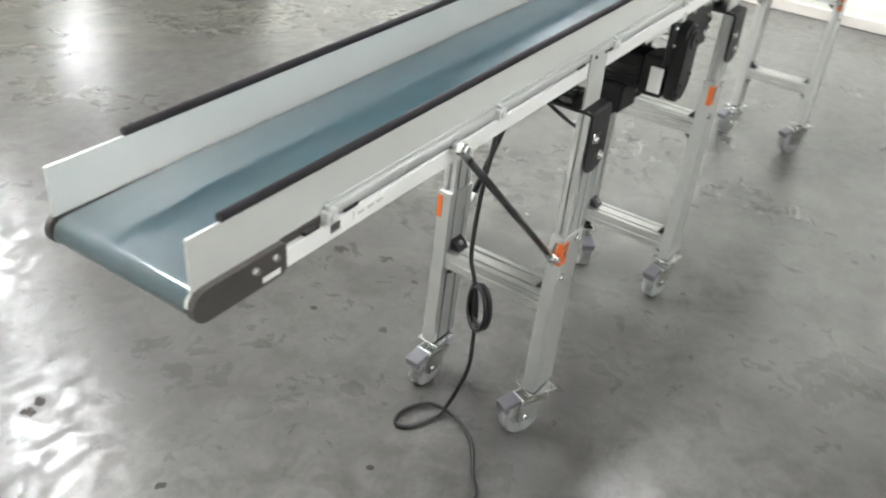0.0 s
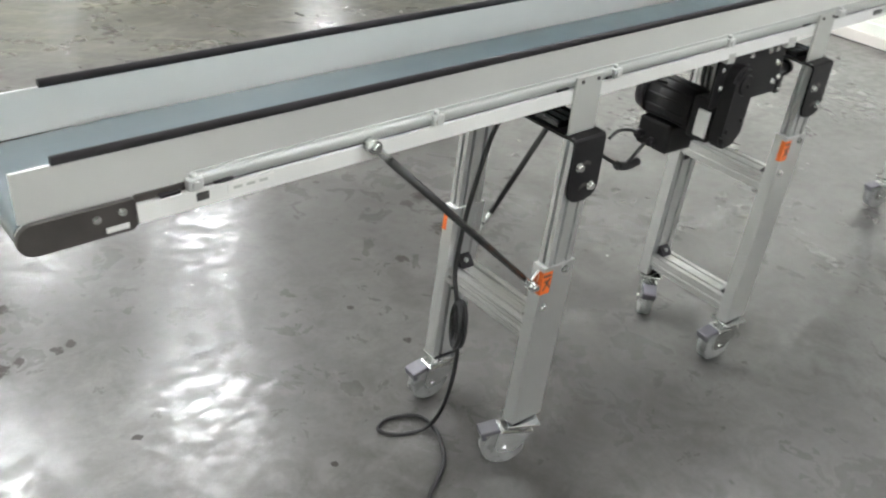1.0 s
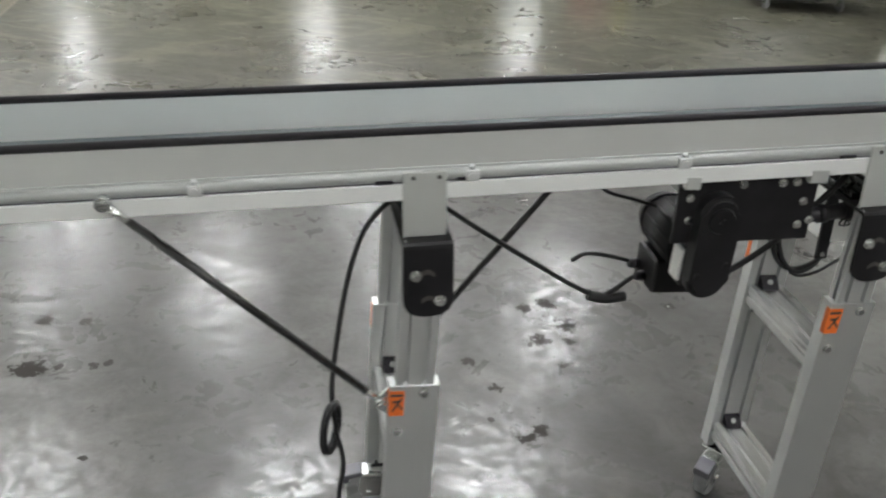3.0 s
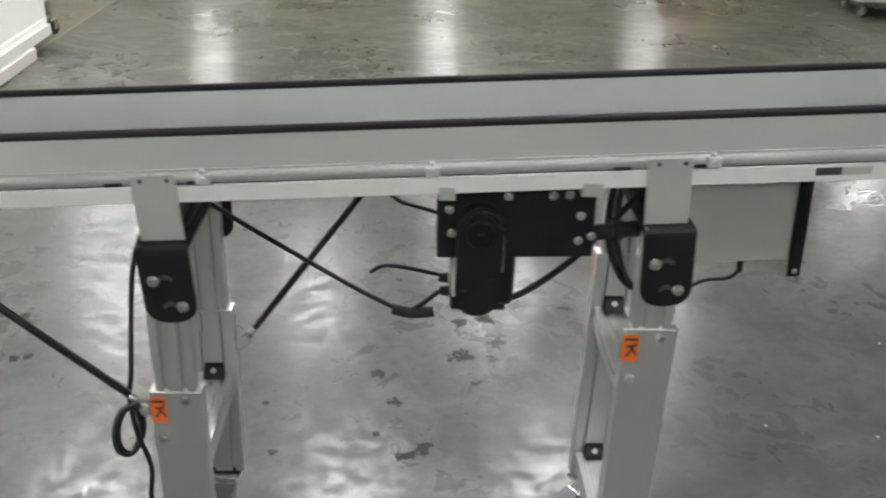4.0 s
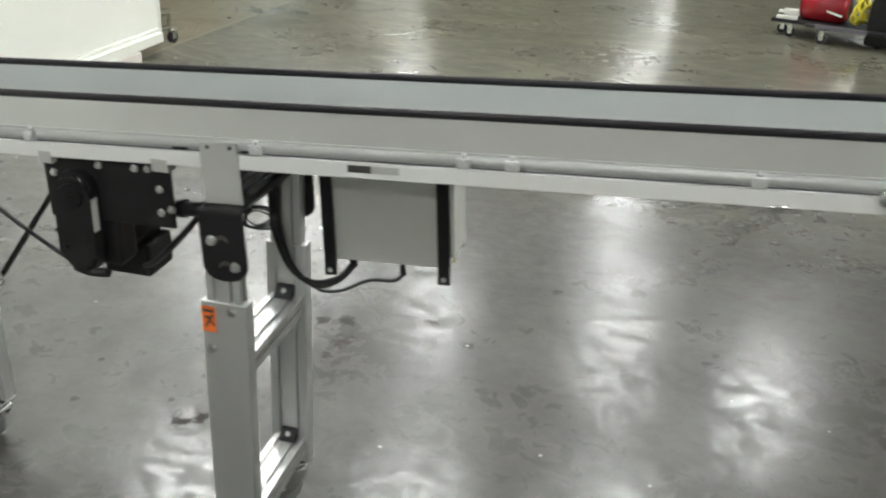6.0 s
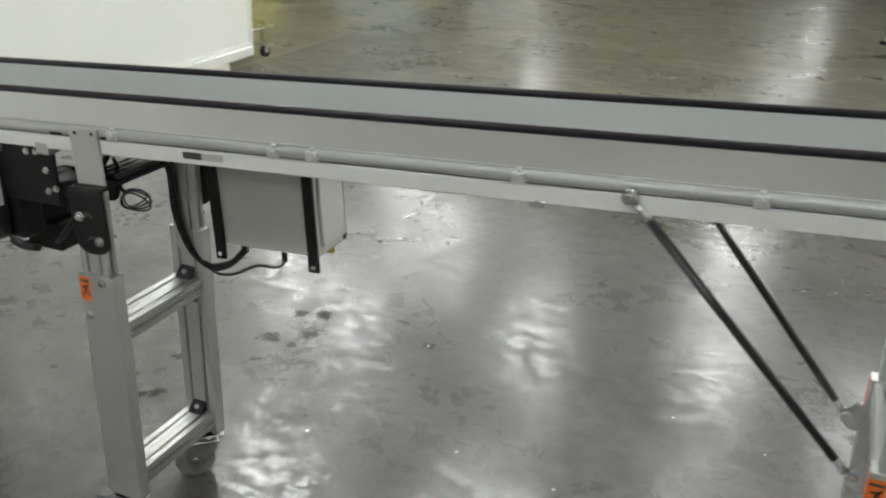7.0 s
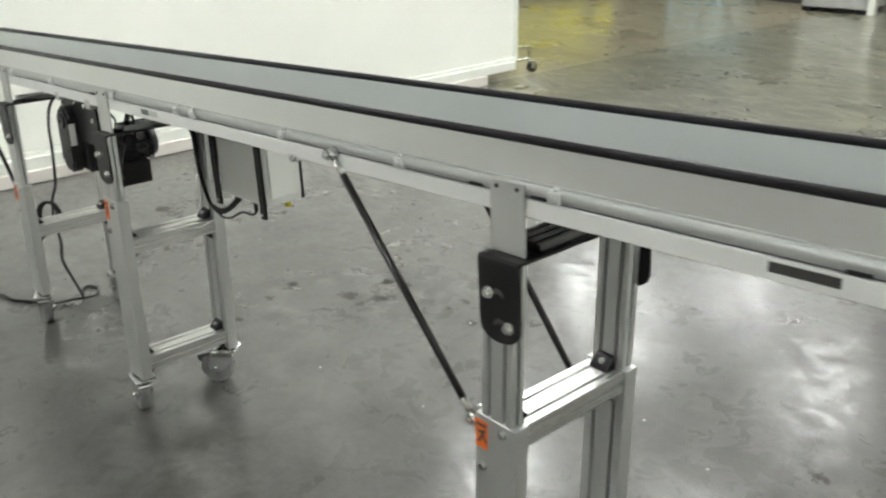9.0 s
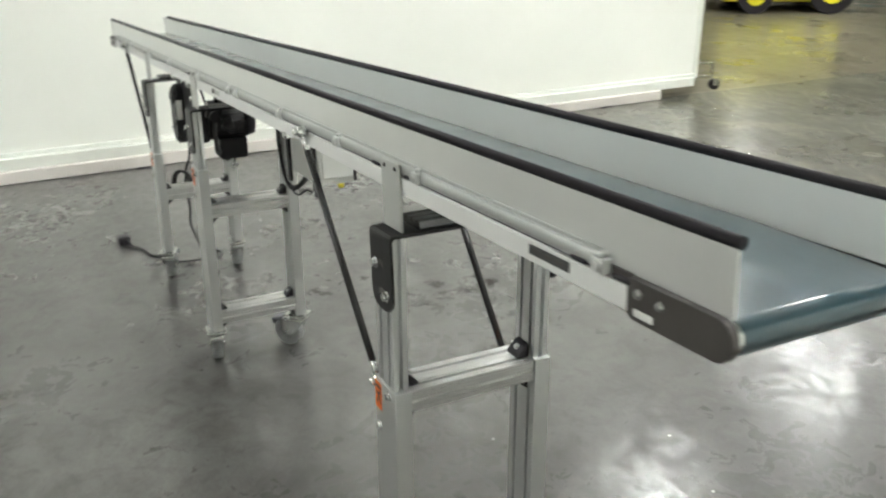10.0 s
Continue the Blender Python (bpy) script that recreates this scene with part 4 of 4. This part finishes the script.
def platform_cart():
    root = thing("platform_cart", pose(4.217, 6.014, 0, 0, 0, 87), "low platform cart with a grey metal edge", "cart")
    bm = bmesh.new()
    box(bm, -0.32, 0.34, -0.43, 0.43, 0.135, 0.185, 0.006)
    part("deck", bm, BLACK_PAINT, root)
    bm = bmesh.new()
    for a, b, c, d in ((-0.335, 0.355, -0.445, -0.43), (-0.335, 0.355, 0.43, 0.445), (-0.335, -0.32, -0.43, 0.43), (0.34, 0.355, -0.43, 0.43)):
        box(bm, a, b, c, d, 0.132, 0.168, 0.002)
    part("edge", bm, GREY_PLATE, root, "pale metal edge")
    for x in (-0.18, 0.18):
        for y in (-0.33, 0.33):
            small_caster(root, x, y, 0.135, 0.05, WHEEL_MAT)
    bm = bmesh.new()
    for y in (-0.36, 0.36):
        rod(bm, (0.32, y, 0.18), (0.35, y, 0.95), 0.014, 12)
    rod(bm, (0.35, -0.36, 0.95), (0.35, 0.36, 0.95), 0.014, 12)
    part("handle", bm, STEEL, root)
    bm = bmesh.new()
    box(bm, -0.26, 0.28, -0.38, 0.37, 0.186, 0.42, 0.01)
    part("load", bm, BLACK_PAINT, root, "dark load on the deck")
    return root


platform_cart()


def tank_cart():
    root = thing("tank_cart", pose(2.82, 7.06, 0, 0, 0, -19), "wheeled cart with a red tank and yellow hose", "cart")
    bm = bmesh.new()
    box(bm, -0.42, 0.52, -0.25, 0.25, 0.115, 0.145, 0.004)
    box(bm, -0.12, 0.50, -0.345, -0.25, 0.117, 0.143, 0.004)
    part("deck", bm, BLACK_PAINT, root, "black cart deck")
    bm = bmesh.new()
    box(bm, -0.04, 0.36, -0.365, -0.33, 0.118, 0.152, 0.003)
    part("front_bar", bm, PEDAL_MAT, root, "dark grey front bar")
    for x, y in ((-0.36, -0.05), (-0.26, -0.20), (0.02, -0.33), (0.44, -0.20), (0.44, 0.20)):
        small_caster(root, x, y, 0.115, 0.04)
    bm = bmesh.new()
    rod(bm, (-0.19, -0.09, 0.268), (0.12, -0.09, 0.268), 0.130, 32)
    for s, x in ((-1, -0.19), (1, 0.12)):
        rod(bm, (x, -0.09, 0.268), (x + s * 0.035, -0.09, 0.268), 0.130, 32, 0.09)
    part("tank", bm, RED_PAINT, root, "red rounded tank")
    bm = bmesh.new()
    box(bm, -0.06, 0.07, -0.225, -0.217, 0.235, 0.248, 0.0, pose(0, 0, 0, 0, 14, 0))
    part("tank_stripe", bm, WHITE_LABEL, root, "white stripe")
    bm = bmesh.new()
    for k in range(5):
        ring = [(0.215 + 0.018 * k + 0.022 * math.sin(3 * a + 2 * k), -0.12 + (0.10 + 0.012 * (k % 3)) * math.cos(a), 0.268 + (0.11 - 0.008 * k) * math.sin(a)) for a in (2 * math.pi * i / 12 for i in range(13))]
        hose(bm, ring, 0.011, 8, 3)
    part("hose", bm, YELLOW_HOSE, root, "coiled yellow hose")
    bm = bmesh.new()
    box(bm, 0.33, 0.52, -0.24, 0.20, 0.02, 0.85, 0.02)
    part("housing", bm, BLACK_PAINT, root, "black upright housing")
    bm = bmesh.new()
    box(bm, -0.41, -0.24, -0.20, -0.15, 0.145, 0.172, 0.006, pose(0, 0, 0, 0, 0, 7))
    part("tool", bm, WHITE_TRIM, root, "pale flat tool")
    bm = bmesh.new()
    box(bm, -0.38, -0.25, -0.05, 0.00, 0.145, 0.20, 0.008, pose(0, 0, 0, 0, 0, -5))
    part("tool", bm, WHITE_TRIM, root, "pale tool case")
    bm = bmesh.new()
    rod(bm, (-0.44, 0.08, 0.160), (-0.22, 0.05, 0.160), 0.015, 12)
    part("tool", bm, WHITE_TRIM, root, "pale round tool")
    return root


tank_cart()


def forklift():
    root = thing("forklift", pose(-5.5, 9.0, 0, 0, 0, 62), "yellow forklift parked with black tyres", "forklift")
    bm = bmesh.new()
    box(bm, -0.95, 0.55, -0.50, 0.50, 0.14, 0.75, 0.05)
    box(bm, -0.95, -0.35, -0.50, 0.50, 0.70, 1.05, 0.06)
    part("body", bm, YELLOW_PAINT, root, "yellow steel body")
    for x, r in ((-0.55, 0.22), (0.40, 0.28)):
        for y in (-0.46, 0.46):
            bm = bmesh.new()
            rod(bm, (x, y - 0.09, r), (x, y + 0.09, r), r, 28)
            w = part("tyre", bm, BLACK_RUBBER, root, "black tyre")
            bm = bmesh.new()
            rod(bm, (x, y - 0.095, r), (x, y + 0.095, r), r * 0.55, 20)
            part("rim", bm, YELLOW_PAINT, w, "yellow rim")
    bm = bmesh.new()
    for y in (-0.3, 0.3):
        box(bm, 0.60, 0.70, y - 0.05, y + 0.05, 0.10, 2.1, 0.01)
    for z in (0.3, 1.2, 2.05):
        box(bm, 0.61, 0.69, -0.3, 0.3, z - 0.04, z + 0.04, 0.005)
    part("mast", bm, BLACK_PAINT, root, "black mast")
    for y in (-0.25, 0.25):
        bm = bmesh.new()
        prism(bm, [(0.72, 0.06), (1.55, 0.05), (1.55, 0.062), (0.76, 0.10), (0.76, 0.55), (0.72, 0.55)], y - 0.05, y + 0.05, "y")
        part("fork_tine", bm, STEEL, root)
    bm = bmesh.new()
    for x in (-0.45, 0.50):
        for y in (-0.44, 0.44):
            rod(bm, (x, y, 0.70), (x * 0.9, y, 2.0), 0.03, 10)
    box(bm, -0.48, 0.48, -0.47, 0.47, 2.0, 2.05, 0.02)
    part("overhead_guard", bm, BLACK_PAINT, root, "black overhead guard")
    bm = bmesh.new()
    box(bm, -0.30, 0.10, -0.25, 0.25, 0.75, 0.95, 0.05)
    box(bm, -0.38, -0.26, -0.25, 0.25, 0.90, 1.35, 0.05)
    part("seat", bm, BLACK_RUBBER, root, "black seat")
    return root


forklift()


def pallet(m, label):
    root = thing("plastic_pallet", m, label, "pallet", "stacked blue pallets")
    for k in range(7):
        bm = bmesh.new()
        x = -0.4 + k * 0.1217
        box(bm, x, x + 0.07, -0.5, 0.5, 0.125, 0.15, 0.004)
        part("top_slat", bm, BLUE_PLASTIC, root)
    for x in (-0.4, -0.05, 0.30):
        for y in (-0.5, -0.06, 0.38):
            bm = bmesh.new()
            box(bm, x, x + 0.10, y, y + 0.12, 0.025, 0.125, 0.004)
            part("block", bm, BLUE_PLASTIC, root)
    for y in (-0.5, -0.06, 0.38):
        bm = bmesh.new()
        box(bm, -0.4, 0.4, y, y + 0.12, 0.0, 0.025, 0.004)
        part("skid", bm, BLUE_PLASTIC, root)
    return root


base_pallet = pallet(pose(-3.72, 10.05, 0, 0, 0, -4), "light blue plastic pallet in a stack")
for k in range(1, 5):
    copy_thing(base_pallet, pose(-3.72 + 0.01 * (-1) ** k, 10.05, 0.151 * k, 0, 0, -4))


def crate():
    root = thing("plastic_crate", pose(-2.72, 10.15, 0, 0, 0, 3), "dark brown crate between pallets and bin", "crate")
    bm = bmesh.new()
    box(bm, -0.34, 0.34, -0.26, 0.26, 0.0, 0.05, 0.006)
    part("base", bm, END_CAST, root)
    for a, b, c, d in ((-0.34, 0.34, -0.26, -0.235), (-0.34, 0.34, 0.235, 0.26), (-0.34, -0.315, -0.235, 0.235), (0.315, 0.34, -0.235, 0.235)):
        bm = bmesh.new()
        box(bm, a, b, c, d, 0.05, 0.52, 0.004)
        part("side", bm, END_CAST, root)
    return root


crate()


def bin_box():
    root = thing("storage_bin", pose(-1.82, 9.65, 0, 0, 0, 6), "grey plastic storage bin with pale posts", "bin")
    bm = bmesh.new()
    box(bm, -0.36, 0.36, -0.30, 0.30, 0.05, 0.80, 0.02)
    part("shell", bm, GREY_PLASTIC, root)
    for x in (-0.30, 0.30):
        bm = bmesh.new()
        box(bm, x - 0.06, x + 0.06, -0.28, 0.28, 0.0, 0.05, 0.004)
        part("runner", bm, BLACK_RUBBER, root)
    bm = bmesh.new()
    box(bm, 0.37, 0.45, -0.31, -0.23, 0.0, 1.2, 0.006)
    part("post", bm, WHITE_TRIM, root, "white corner post")
    return root


bin_box()
